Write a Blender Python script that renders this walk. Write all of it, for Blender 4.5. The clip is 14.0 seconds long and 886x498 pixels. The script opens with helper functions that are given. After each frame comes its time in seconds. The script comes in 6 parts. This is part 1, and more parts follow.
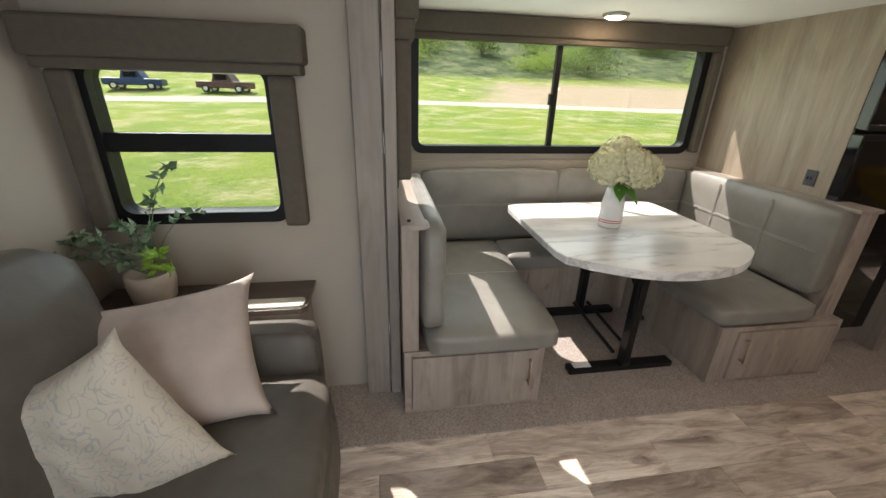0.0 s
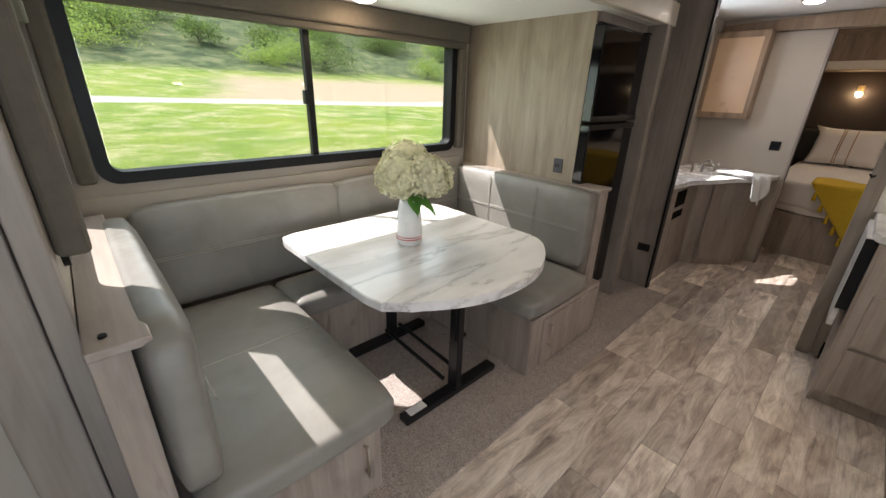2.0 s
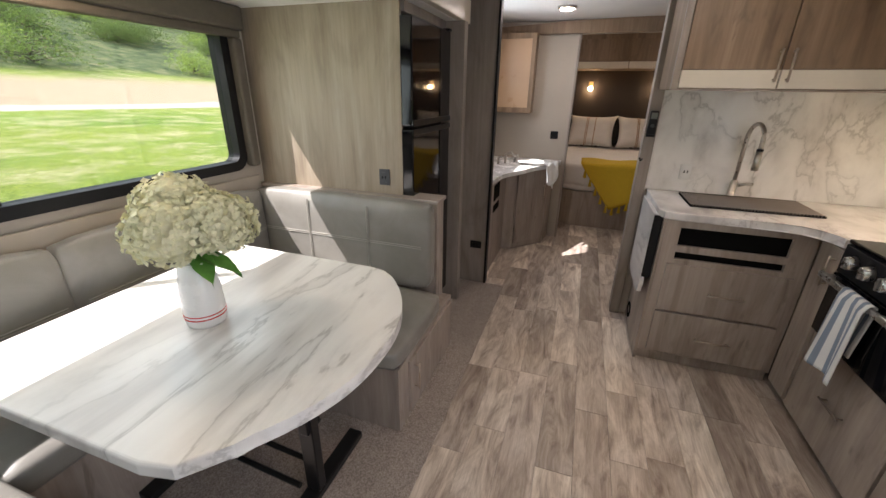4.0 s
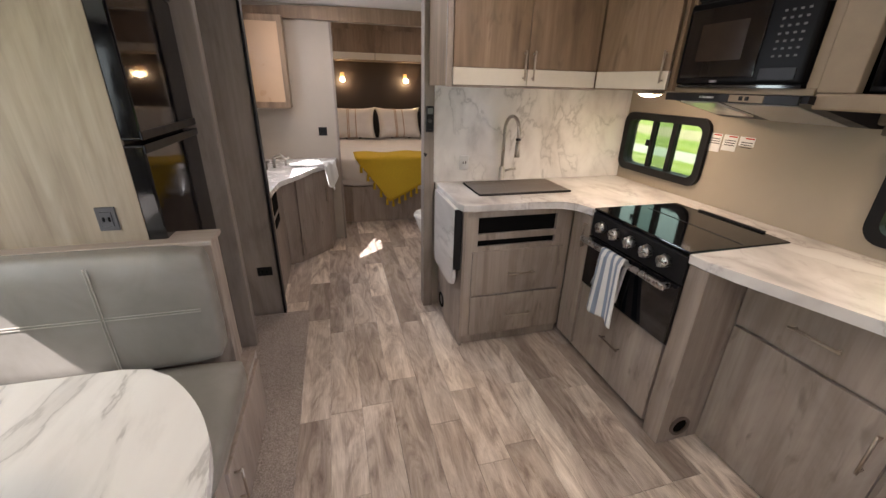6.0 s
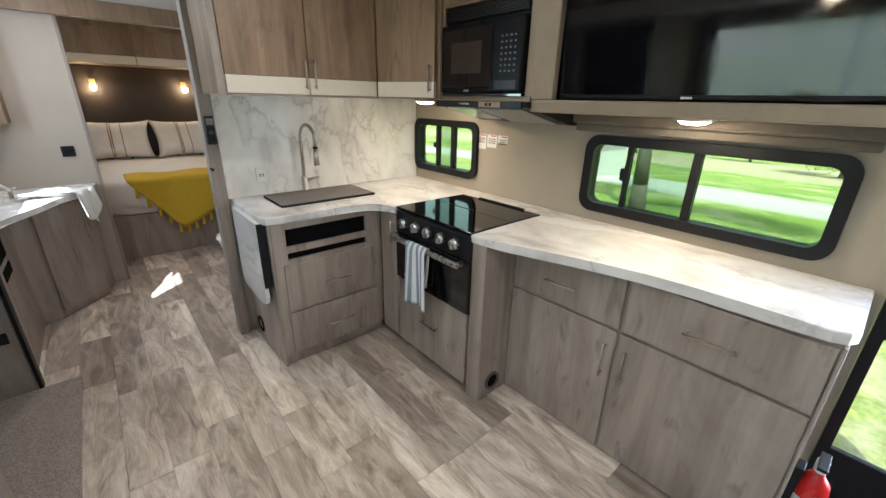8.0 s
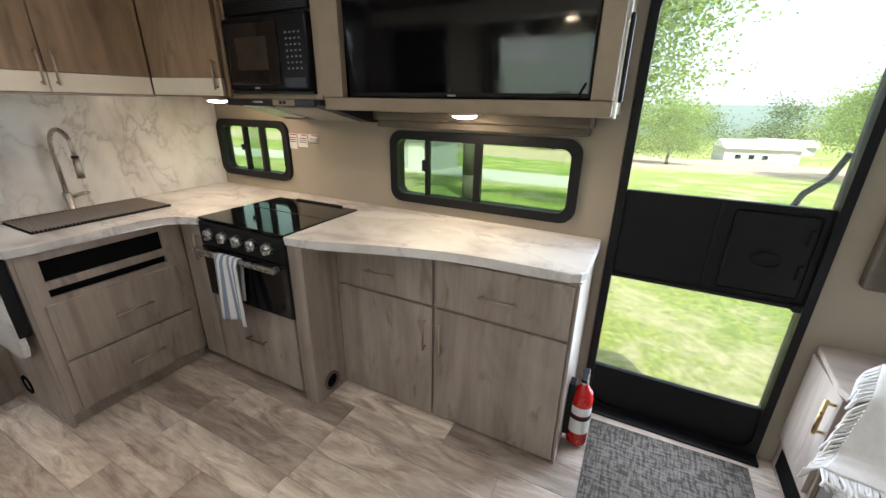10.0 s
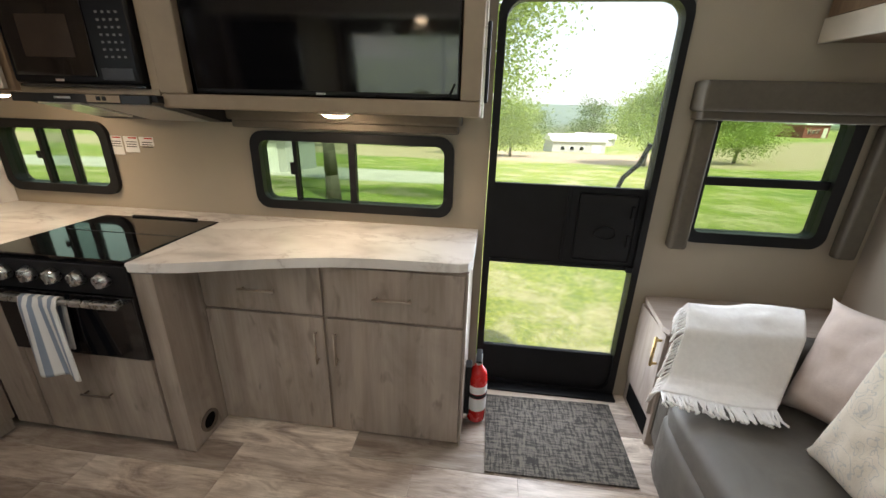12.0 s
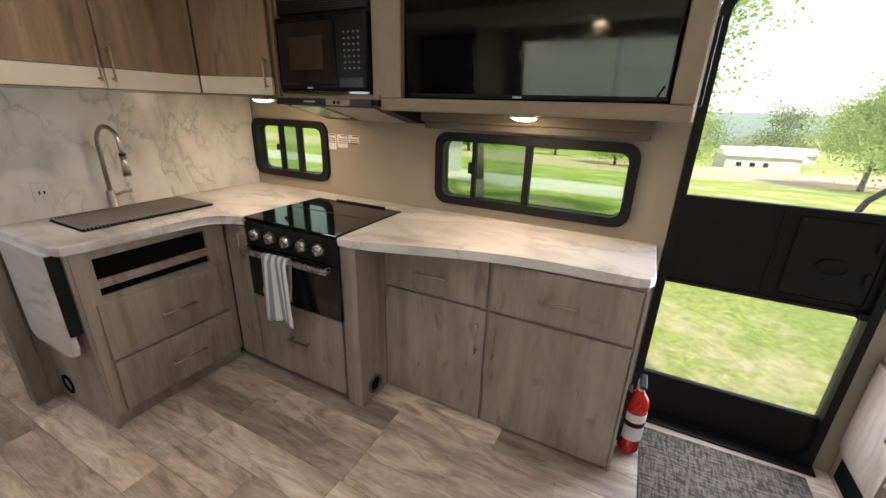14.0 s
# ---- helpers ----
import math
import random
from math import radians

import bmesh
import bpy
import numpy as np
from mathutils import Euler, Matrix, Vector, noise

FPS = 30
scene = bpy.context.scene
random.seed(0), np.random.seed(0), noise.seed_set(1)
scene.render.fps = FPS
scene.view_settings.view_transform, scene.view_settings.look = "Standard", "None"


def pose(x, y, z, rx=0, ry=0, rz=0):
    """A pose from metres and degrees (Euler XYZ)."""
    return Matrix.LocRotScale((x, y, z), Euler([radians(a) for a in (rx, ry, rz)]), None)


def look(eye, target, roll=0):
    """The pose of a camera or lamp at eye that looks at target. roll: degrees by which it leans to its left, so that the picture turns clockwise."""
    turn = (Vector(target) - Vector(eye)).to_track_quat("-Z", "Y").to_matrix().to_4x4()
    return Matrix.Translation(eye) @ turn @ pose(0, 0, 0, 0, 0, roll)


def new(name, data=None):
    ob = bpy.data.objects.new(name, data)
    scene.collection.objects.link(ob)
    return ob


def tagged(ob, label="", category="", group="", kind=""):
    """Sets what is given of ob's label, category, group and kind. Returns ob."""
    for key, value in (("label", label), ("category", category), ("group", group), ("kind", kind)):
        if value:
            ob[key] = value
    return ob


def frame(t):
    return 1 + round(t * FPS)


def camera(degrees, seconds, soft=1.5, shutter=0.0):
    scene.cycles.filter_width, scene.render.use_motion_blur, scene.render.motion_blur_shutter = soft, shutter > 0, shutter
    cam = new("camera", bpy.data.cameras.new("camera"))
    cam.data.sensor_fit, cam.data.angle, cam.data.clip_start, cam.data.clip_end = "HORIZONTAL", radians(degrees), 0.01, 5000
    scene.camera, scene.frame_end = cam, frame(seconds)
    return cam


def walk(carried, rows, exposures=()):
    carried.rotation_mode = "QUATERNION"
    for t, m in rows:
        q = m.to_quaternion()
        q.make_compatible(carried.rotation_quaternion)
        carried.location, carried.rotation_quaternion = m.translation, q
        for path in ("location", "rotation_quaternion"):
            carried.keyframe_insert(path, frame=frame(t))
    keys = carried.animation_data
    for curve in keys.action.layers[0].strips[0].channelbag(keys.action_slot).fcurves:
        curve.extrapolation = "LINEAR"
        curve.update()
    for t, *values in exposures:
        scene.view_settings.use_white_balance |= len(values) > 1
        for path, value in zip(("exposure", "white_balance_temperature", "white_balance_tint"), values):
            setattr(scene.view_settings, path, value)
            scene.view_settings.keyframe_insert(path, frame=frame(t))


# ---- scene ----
cam = camera(97.2, 14.0)
PATH = [
    (0, (0.773, 1.002, 1.443), (1.076, 2.827, 0.683), 1.6),
    (0.5, (0.717, 1.164, 1.455), (1.304, 2.921, 0.701), 1.6),
    (1, (0.724, 1.267, 1.445), (1.567, 2.919, 0.695), 1.6),
    (1.5, (0.82, 1.392, 1.442), (1.895, 2.901, 0.689), 1.7),
    (2, (0.922, 1.506, 1.448), (2.198, 2.85, 0.697), 1.8),
    (2.5, (0.983, 1.622, 1.466), (2.432, 2.775, 0.711), 1.9),
    (2.7, (0.999, 1.682, 1.457), (2.512, 2.759, 0.715), 1.8),
    (4.8, (1.402, 1.872, 1.482), (3.236, 2.074, 0.707), 1.0),
    (5, (1.437, 1.901, 1.485), (3.279, 1.978, 0.708), 1.1),
    (5.5, (1.508, 1.973, 1.489), (3.34, 1.759, 0.715), 1.3),
    (6, (1.541, 2.01, 1.499), (3.318, 1.514, 0.728), 1.4),
    (6.5, (1.534, 2.023, 1.496), (3.229, 1.278, 0.739), 1.5),
    (7, (1.515, 2.02, 1.492), (3.11, 1.065, 0.755), 1.6),
    (7.5, (1.484, 1.982, 1.494), (2.983, 0.874, 0.769), 1.5),
    (8, (1.43, 1.929, 1.492), (2.838, 0.7, 0.782), 1.3),
    (8.2, (1.405, 1.92, 1.493), (2.778, 0.647, 0.79), 1.2),
    (10.3, (1.246, 1.852, 1.49), (1.98, 0.131, 0.785), 0.9),
    (10.5, (1.255, 1.857, 1.496), (1.914, 0.107, 0.788), 0.8),
    (11, (1.284, 1.865, 1.498), (1.742, 0.053, 0.787), 1.0),
    (11.5, (1.304, 1.865, 1.496), (1.601, 0.016, 0.793), 1.3),
    (12, (1.322, 1.873, 1.494), (1.54, 0.011, 0.798), 1.6),
    (12.5, (1.348, 1.891, 1.492), (1.578, 0.028, 0.801), 1.9),
    (13, (1.386, 1.911, 1.486), (1.733, 0.064, 0.8), 2.0),
    (13.5, (1.424, 1.928, 1.482), (1.99, 0.137, 0.795), 1.9),
    (14, (1.479, 1.955, 1.476), (2.322, 0.276, 0.791), 1.8),
]
EXPOSURE, SKY, SUNLIGHT, LAMP, DAY = 1.28, 0.14, 4.25, 60.0, 9.5
walk(cam, [(t, look(eye, target, roll)) for t, eye, target, roll in PATH], [(t, EXPOSURE + stops, kelvin, tint) for t, stops, kelvin, tint in (
    (0.0, -0.16, 6480, 16), (1.0, -0.13, 6280, 15), (2.5, 0.02, 6180, 17), (5.0, 0.16, 6180, 20), (6.5, 0.46, 6230, 22), (7.0, 0.5, 6080, 17), (8.0, 0.55, 5530, 9), (10.5, 0.08, 6080, 15), (12.5, -0.06, 6430, 16), (14.0, 0.02, 6430, 19))])

# ---- light ----
SUN = Vector((0.82, -1.0, -1.68)).normalized()
world = bpy.data.worlds.new("sky")
scene.world = world
world.use_nodes = True
wn = world.node_tree.nodes
sky = wn.new("ShaderNodeTexSky")
sky.sky_type, sky.sun_disc, sky.dust_density = "NISHITA", False, 1.6
sky.sun_elevation, sky.sun_rotation = math.asin(-SUN.z), math.atan2(-SUN.x, -SUN.y)
wn["Background"].inputs["Strength"].default_value = SKY
haze = wn.new("ShaderNodeMix")
haze.data_type = "RGBA"
haze.inputs[0].default_value = 0.55
haze.inputs[7].default_value = (6.6, 6.8, 7.0, 1)
world.node_tree.links.new(sky.outputs[0], haze.inputs[6])
world.node_tree.links.new(haze.outputs[2], wn["Background"].inputs["Color"])
sun_data = bpy.data.lights.new("sun", "SUN")
sun_data.energy, sun_data.angle, sun_data.color = SUNLIGHT, radians(0.5), (1.0, 0.95, 0.86)
new("sun", sun_data).matrix_world = look((0, 0, 20), Vector((0, 0, 20)) + SUN)


def sky_lamp(name, at, way, wide, tall, watts, color=(0.86, 0.94, 1.0)):
    """The light of sky and meadow through one opening."""
    d = bpy.data.lights.new(name, "AREA")
    d.shape, d.size, d.size_y, d.energy, d.color = "RECTANGLE", wide, tall, watts, color
    new(name, d).matrix_world = look(at, Vector(at) + Vector(way))


sky_lamp("sky_light_door", (0.96, 0.03, 1.0), (0, 1, -0.01), 0.5, 1.65, DAY * 0.8)
sky_lamp("sky_light_sofa_window", (0.13, 0.035, 1.2), (0, 1, -0.01), 0.5, 0.5, DAY * 0.2)
sky_lamp("sky_light_dinette_window", (1.97, 3.56, 1.4), (0, -1, -0.12), 1.85, 0.6, DAY * 0.27, (0.86, 0.98, 0.9))
sky_lamp("sky_light_end_window", (0.18, 2.69, 1.2), (0, -1, -0.05), 0.55, 0.5, DAY * 0.15)
sky_lamp("sky_light_bath_window", (4.53, 2.81, 1.67), (0, -1, -0.1), 0.45, 0.4, DAY * 0.4)


# ---- materials ----
def shader(name, rough=0.5, metal=0.0, color=(0.5, 0.5, 0.5)):
    m = bpy.data.materials.new(name)
    m.use_nodes = True
    b = m.node_tree.nodes["Principled BSDF"]
    b.inputs["Base Color"].default_value = (*color, 1)
    b.inputs["Roughness"].default_value, b.inputs["Metallic"].default_value = rough, metal
    return m, m.node_tree.nodes, m.node_tree.links, b


def place(n, l, scale, own=False):
    """Texture coordinates in metres times scale, shifted by each piece's own random number."""
    tc, mp = n.new("ShaderNodeTexCoord"), n.new("ShaderNodeMapping")
    mp.inputs["Scale"].default_value = scale
    l.new(tc.outputs["Object"], mp.inputs["Vector"])
    if own:
        info, mul = n.new("ShaderNodeObjectInfo"), n.new("ShaderNodeMath")
        mul.operation = "MULTIPLY"
        mul.inputs[1].default_value = 37.0
        l.new(info.outputs["Random"], mul.inputs[0])
        l.new(mul.outputs[0], mp.inputs["Location"])
    return mp.outputs[0]


def noise_tex(n, l, vec, scale, detail=4.0, rough=0.55, warp=0.0):
    t = n.new("ShaderNodeTexNoise")
    t.inputs["Scale"].default_value, t.inputs["Detail"].default_value = scale, detail
    t.inputs["Roughness"].default_value, t.inputs["Distortion"].default_value = rough, warp
    l.new(vec, t.inputs["Vector"])
    return t.outputs["Fac"]


def ramp(n, l, fac, stops):
    r = n.new("ShaderNodeValToRGB")
    e = r.color_ramp.elements
    while len(e) < len(stops):
        e.new(0.5)
    for k, (at, c) in zip(e, stops):
        k.position, k.color = at, (*c, 1)
    l.new(fac, r.inputs[0])
    return r.outputs[0]


def mix(n, l, fac, a, b, mode="MIX"):
    m = n.new("ShaderNodeMix")
    m.data_type, m.blend_type = "RGBA", mode
    for sock, v in ((m.inputs[0], fac), (m.inputs[6], a), (m.inputs[7], b)):
        if isinstance(v, (int, float)):
            sock.default_value = v
        elif isinstance(v, tuple):
            sock.default_value = (*v, 1)
        else:
            l.new(v, sock)
    return m.outputs[2]


def bump(n, l, b, height, strength=0.2, depth=0.002):
    bp = n.new("ShaderNodeBump")
    bp.inputs["Strength"].default_value, bp.inputs["Distance"].default_value = strength, depth
    l.new(height, bp.inputs["Height"])
    l.new(bp.outputs[0], b.inputs["Normal"])


def wood(name, dark, mid, light, along, rough=0.45, own=True, knots=0.0):
    """Laminate with grain that runs along one axis."""
    m, n, l, b = shader(name, rough)
    sc = [9.0, 9.0, 9.0]
    sc["xyz".index(along)] = 0.7
    v = place(n, l, sc, own)
    sc2 = [60.0, 60.0, 60.0]
    sc2["xyz".index(along)] = 1.6
    v2 = place(n, l, sc2, own)
    g = noise_tex(n, l, v, 1.0, 5, 0.6, 0.8)
    fine = noise_tex(n, l, v2, 1.0, 3, 0.6, 0.2)
    c = ramp(n, l, g, [(0.25, dark), (0.5, mid), (0.75, light)])
    c2 = ramp(n, l, fine, [(0.3, (0.82, 0.8, 0.78)), (0.65, (1.0, 1.0, 1.0))])
    c = mix(n, l, 0.75, c, c2, "MULTIPLY")
    blotch = noise_tex(n, l, place(n, l, [0.5 * q + 1.2 for q in sc], own), 1.0, 4, 0.6, 1.2)
    c = mix(n, l, 0.8, c, ramp(n, l, blotch, [(0.32, (0.74, 0.72, 0.71)), (0.5, (1.0, 1.0, 1.0)), (0.7, (1.16, 1.15, 1.14))]), "MULTIPLY")
    if knots:
        k = noise_tex(n, l, place(n, l, (16, 16, 4.5), own), 1.0, 3, 0.5, 0.8)
        c = mix(n, l, ramp(n, l, k, [(0.6, (0, 0, 0)), (0.72, (knots, knots, knots))]), c, tuple(0.5 * q for q in dark))
    l.new(c, b.inputs["Base Color"])
    bump(n, l, b, fine, 0.12, 0.0008)
    return m


def speckle(name, a, c, scale, rough=0.9, strength=0.8, depth=0.004, big=None):
    m, n, l, b = shader(name, rough)
    v = place(n, l, (1, 1, 1))
    f = noise_tex(n, l, v, scale, 3, 0.7)
    col = ramp(n, l, f, [(0.35, a), (0.65, c)])
    g = noise_tex(n, l, v, big or scale / 40, 3, 0.5)
    col = mix(n, l, 0.5, col, ramp(n, l, g, [(0.3, (0.78, 0.77, 0.75)), (0.7, (1.0, 1.0, 1.0))]), "MULTIPLY")
    l.new(col, b.inputs["Base Color"])
    bump(n, l, b, f, strength, depth)
    return m


def leather(name, a, c, rough=0.42):
    m, n, l, b = shader(name, rough)
    v = place(n, l, (1, 1, 1))
    f = noise_tex(n, l, v, 5.0, 5, 0.6, 0.6)
    l.new(ramp(n, l, f, [(0.3, a), (0.7, c)]), b.inputs["Base Color"])
    vo = n.new("ShaderNodeTexVoronoi")
    vo.inputs["Scale"].default_value = 420
    l.new(v, vo.inputs["Vector"])
    g = noise_tex(n, l, v, 18.0, 4, 0.6)
    add = n.new("ShaderNodeMath")
    add.operation = "ADD"
    l.new(vo.outputs["Distance"], add.inputs[0])
    l.new(g, add.inputs[1])
    bump(n, l, b, add.outputs[0], 0.22, 0.002)
    l.new(ramp(n, l, g, [(0.3, (rough - 0.08,) * 3), (0.7, (rough + 0.12,) * 3)]), b.inputs["Roughness"])
    return m


def marble(name, rough=0.25, stretch=(0.7, 2.6, 1.5), vein=(0.4, 0.385, 0.37)):
    m, n, l, b = shader(name, rough)
    v = place(n, l, (1, 1, 1))
    mp = n.new("ShaderNodeMapping")
    mp.inputs["Rotation"].default_value = (0.5, 0.6, 0.9)
    mp.inputs["Scale"].default_value = stretch
    l.new(v, mp.inputs["Vector"])
    f = noise_tex(n, l, mp.outputs[0], 1.7, 5, 0.5, 0.3)
    base = ramp(n, l, f, [(0.3, (0.5, 0.475, 0.46)), (0.42, (0.68, 0.655, 0.63)), (0.52, (0.78, 0.76, 0.735)), (0.65, (0.83, 0.815, 0.79))])
    v1 = noise_tex(n, l, mp.outputs[0], 1.5, 8, 0.58, 0.35)
    soft = ramp(n, l, v1, [(0.42, (0, 0, 0)), (0.49, (0.3, 0.3, 0.3)), (0.505, (0.85, 0.85, 0.85)), (0.52, (0.2, 0.2, 0.2)), (0.56, (0, 0, 0))])
    v2 = noise_tex(n, l, mp.outputs[0], 0.9, 4, 0.5, 0.4)
    where = ramp(n, l, v2, [(0.4, (0.15, 0.15, 0.15)), (0.58, (0.9, 0.9, 0.9))])
    c = mix(n, l, mix(n, l, 1.0, soft, where, "MULTIPLY"), base, vein)
    l.new(c, b.inputs["Base Color"])
    return m


def plain(name, color, rough=0.5, metal=0.0, vary=0.12, scale=14.0, relief=0.0, spec=0.5):
    """One colour with slight mottling, and relief where the surface has it."""
    m, n, l, b = shader(name, rough, metal, color)
    b.inputs["Specular IOR Level"].default_value = spec
    v = place(n, l, (1, 1, 1))
    f = noise_tex(n, l, v, scale, 4, 0.6)
    l.new(ramp(n, l, f, [(0.3, tuple(q * (1 - vary) for q in color)), (0.7, tuple(min(1, q * (1 + vary)) for q in color))]), b.inputs["Base Color"])
    l.new(ramp(n, l, f, [(0.3, (max(0.02, rough - 0.05),) * 3), (0.7, (min(1, rough + 0.07),) * 3)]), b.inputs["Roughness"])
    if relief:
        bump(n, l, b, noise_tex(n, l, v, scale * 18, 3, 0.6), relief, 0.001)
    return m


def glow(name, color, strength):
    m, n, l, b = shader(name, 0.4, 0, color)
    b.inputs["Emission Color"].default_value, b.inputs["Emission Strength"].default_value = (*color, 1), strength
    return m


def glass(name, tint, gloss=0.08):
    """A pane: clear straight through, with its own reflection."""
    m = bpy.data.materials.new(name)
    m.use_nodes = True
    n, l = m.node_tree.nodes, m.node_tree.links
    n.clear()
    out, mx, tr, gl, fr = (n.new("ShaderNode" + k) for k in ("OutputMaterial", "MixShader", "BsdfTransparent", "BsdfGlossy", "LayerWeight"))
    tr.inputs[0].default_value = (*tint, 1)
    gl.inputs["Roughness"].default_value = 0.02
    fac = ramp(n, l, fr.outputs["Facing"], [(0.0, (gloss * 0.4,) * 3), (0.75, (gloss,) * 3), (1.0, (min(1.0, gloss * 7),) * 3)])
    l.new(fac, mx.inputs[0])
    l.new(tr.outputs[0], mx.inputs[1])
    l.new(gl.outputs[0], mx.inputs[2])
    l.new(mx.outputs[0], out.inputs[0])
    return m


OAK = wood("grey_oak_laminate", (0.27, 0.222, 0.187), (0.354, 0.298, 0.256), (0.42, 0.363, 0.318), "z", 0.42, True, 0.55)
OAK_H = wood("grey_oak_across", (0.27, 0.222, 0.187), (0.354, 0.298, 0.256), (0.42, 0.363, 0.318), "y", 0.42, True)
OAK_X = wood("grey_oak_lengthwise", (0.27, 0.222, 0.187), (0.354, 0.298, 0.256), (0.42, 0.363, 0.318), "x", 0.42, True)
# Oak of the upper cabinets, browned by warm light put into the colour.
BROWN_LIT_OAK = wood("brown_lit_oak_laminate", (0.17, 0.11, 0.065), (0.25, 0.17, 0.105), (0.33, 0.235, 0.155), "z", 0.45, True, 0.4)
PALE_OAK = wood("pale_oak_panel", (0.24, 0.19, 0.135), (0.32, 0.262, 0.195), (0.39, 0.33, 0.255), "z", 0.5, False, 0.2)
FRAME_TAN = plain("tan_face_frame", (0.27, 0.208, 0.145), 0.5, 0, 0.1, 9)


def plank_vinyl():
    """Weathered grey-brown boards: streaks, pale worn patches and dark grain, a little different on each."""
    m, n, l, b = shader("vinyl_plank", 0.38)
    streak = noise_tex(n, l, place(n, l, (3.4, 13, 10), True), 1.0, 8, 0.66, 0.9)
    blot = noise_tex(n, l, place(n, l, (1.5, 6, 10), True), 1.0, 3, 0.5, 0.7)
    fine = noise_tex(n, l, place(n, l, (9, 150, 10), True), 1.0, 3, 0.6, 0.3)
    c = ramp(n, l, streak, [(0.27, (0.2, 0.155, 0.125)), (0.385, (0.42, 0.35, 0.3)), (0.455, (0.55, 0.475, 0.405)), (0.52, (0.67, 0.6, 0.525)), (0.64, (0.83, 0.765, 0.69))])
    c = mix(n, l, ramp(n, l, blot, [(0.33, (0.6, 0.6, 0.6)), (0.5, (0.0, 0.0, 0.0))]), c, (0.4, 0.333, 0.285))
    c = mix(n, l, 0.6, c, ramp(n, l, fine, [(0.3, (0.7, 0.67, 0.64)), (0.6, (1.0, 1.0, 1.0))]), "MULTIPLY")
    info = n.new("ShaderNodeObjectInfo")
    c = mix(n, l, 1.0, c, ramp(n, l, info.outputs["Random"], [(0.0, (0.58, 0.55, 0.53)), (0.35, (0.84, 0.8, 0.78)), (0.7, (1.12, 1.09, 1.06)), (1.0, (1.28, 1.26, 1.23))]), "MULTIPLY")
    l.new(c, b.inputs["Base Color"])
    l.new(ramp(n, l, streak, [(0.3, (0.4,) * 3), (0.7, (0.26,) * 3)]), b.inputs["Roughness"])
    bump(n, l, b, fine, 0.15, 0.0006)
    return m


PLANK = plank_vinyl()
WALL = plain("cream_wall_board", (0.375, 0.322, 0.25), 0.75, 0, 0.04, 3, 0.1)
WALL_PALE = plain("pale_grey_wall_board", (0.42, 0.372, 0.312), 0.75, 0, 0.04, 3, 0.1)
CEILING = plain("white_ceiling_board", (0.78, 0.76, 0.72), 0.8, 0, 0.03, 5, 0.15)
TAUPE = plain("taupe_valance_fabric", (0.11, 0.094, 0.072), 0.85, 0, 0.12, 40, 0.4)
TRIM = wood("taupe_trim", (0.27, 0.232, 0.203), (0.3, 0.26, 0.228), (0.33, 0.288, 0.253), "z", 0.5, True)
CARPET = speckle("grey_beige_carpet", (0.25, 0.205, 0.18), (0.56, 0.49, 0.44), 170, 0.95, 0.8, 0.006, 7.0)
LEATHER = leather("grey_upholstery", (0.2, 0.188, 0.167), (0.265, 0.251, 0.225), 0.36)
LEATHER_DARK = leather("dark_grey_sofa_hide", (0.085, 0.076, 0.063), (0.128, 0.115, 0.097), 0.48)
RIM_BROWN = plain("brown_plastic_rim", (0.14, 0.105, 0.085), 0.5)
STITCH = plain("pale_stitching", (0.38, 0.36, 0.32), 0.8)
MARBLE = marble("marble_laminate")
MARBLE_TOP = marble("marble_laminate_counter", 0.22, (1.5, 2.7, 1.5), (0.42, 0.375, 0.37))
BLACK = plain("black_frame", (0.008, 0.008, 0.009), 0.45, 0, 0.2, 14, 0, 0.25)
BLACK_STEEL = plain("black_steel", (0.015, 0.015, 0.016), 0.35, 0.4, 0.2)
SATIN_BLACK = plain("satin_black_enamel", (0.005, 0.005, 0.006), 0.32, 0, 0.2, 14, 0, 0.12)
GLOSS_BLACK = plain("black_glass", (0.003, 0.003, 0.004), 0.04, 0, 0.2, 14, 0, 0.6)
# Near-black for openings: the shade inside them is put into this colour.
DARK = plain("shaded_hollow", (0.004, 0.004, 0.004), 0.9, 0, 0.2, 14, 0, 0.1)
NICKEL = plain("brushed_nickel", (0.55, 0.52, 0.48), 0.3, 1.0, 0.08, 60)
BRONZE = plain("dull_bronze_pull", (0.5, 0.43, 0.36), 0.4, 1.0, 0.1, 60)
BRASS = plain("brass_pull", (0.7, 0.5, 0.22), 0.3, 1.0, 0.08, 60)
STEEL = plain("stainless_steel", (0.6, 0.6, 0.6), 0.28, 1.0, 0.06, 60)
CREAM_BAND = plain("cream_gloss_band", (0.68, 0.62, 0.52), 0.35, 0, 0.03)
WHITE = plain("white_plastic", (0.78, 0.77, 0.75), 0.4, 0, 0.03)
CERAMIC = plain("white_glaze", (0.8, 0.79, 0.77), 0.25, 0, 0.03)
RED = plain("red_enamel", (0.55, 0.015, 0.012), 0.25, 0, 0.06)
PANE = glass("window_pane", (0.78, 0.82, 0.78))
SCREEN = glass("door_screen", (0.88, 0.9, 0.88), 0.004)
sn, sl = SCREEN.node_tree.nodes, SCREEN.node_tree.links
veil, veil_mix = sn.new("ShaderNodeBsdfTranslucent"), sn.new("ShaderNodeMixShader")
veil.inputs[0].default_value, veil_mix.inputs[0].default_value = (0.8, 0.8, 0.8, 1), 0.06
sl.new(sn["Mix Shader"].outputs[0], veil_mix.inputs[1])
sl.new(veil.outputs[0], veil_mix.inputs[2])
sl.new(veil_mix.outputs[0], sn["Material Output"].inputs[0])
PANE_SIDE = glass("side_window_pane", (0.64, 0.73, 0.6))
PANE_TINT = glass("tinted_pane", (0.46, 0.56, 0.45))
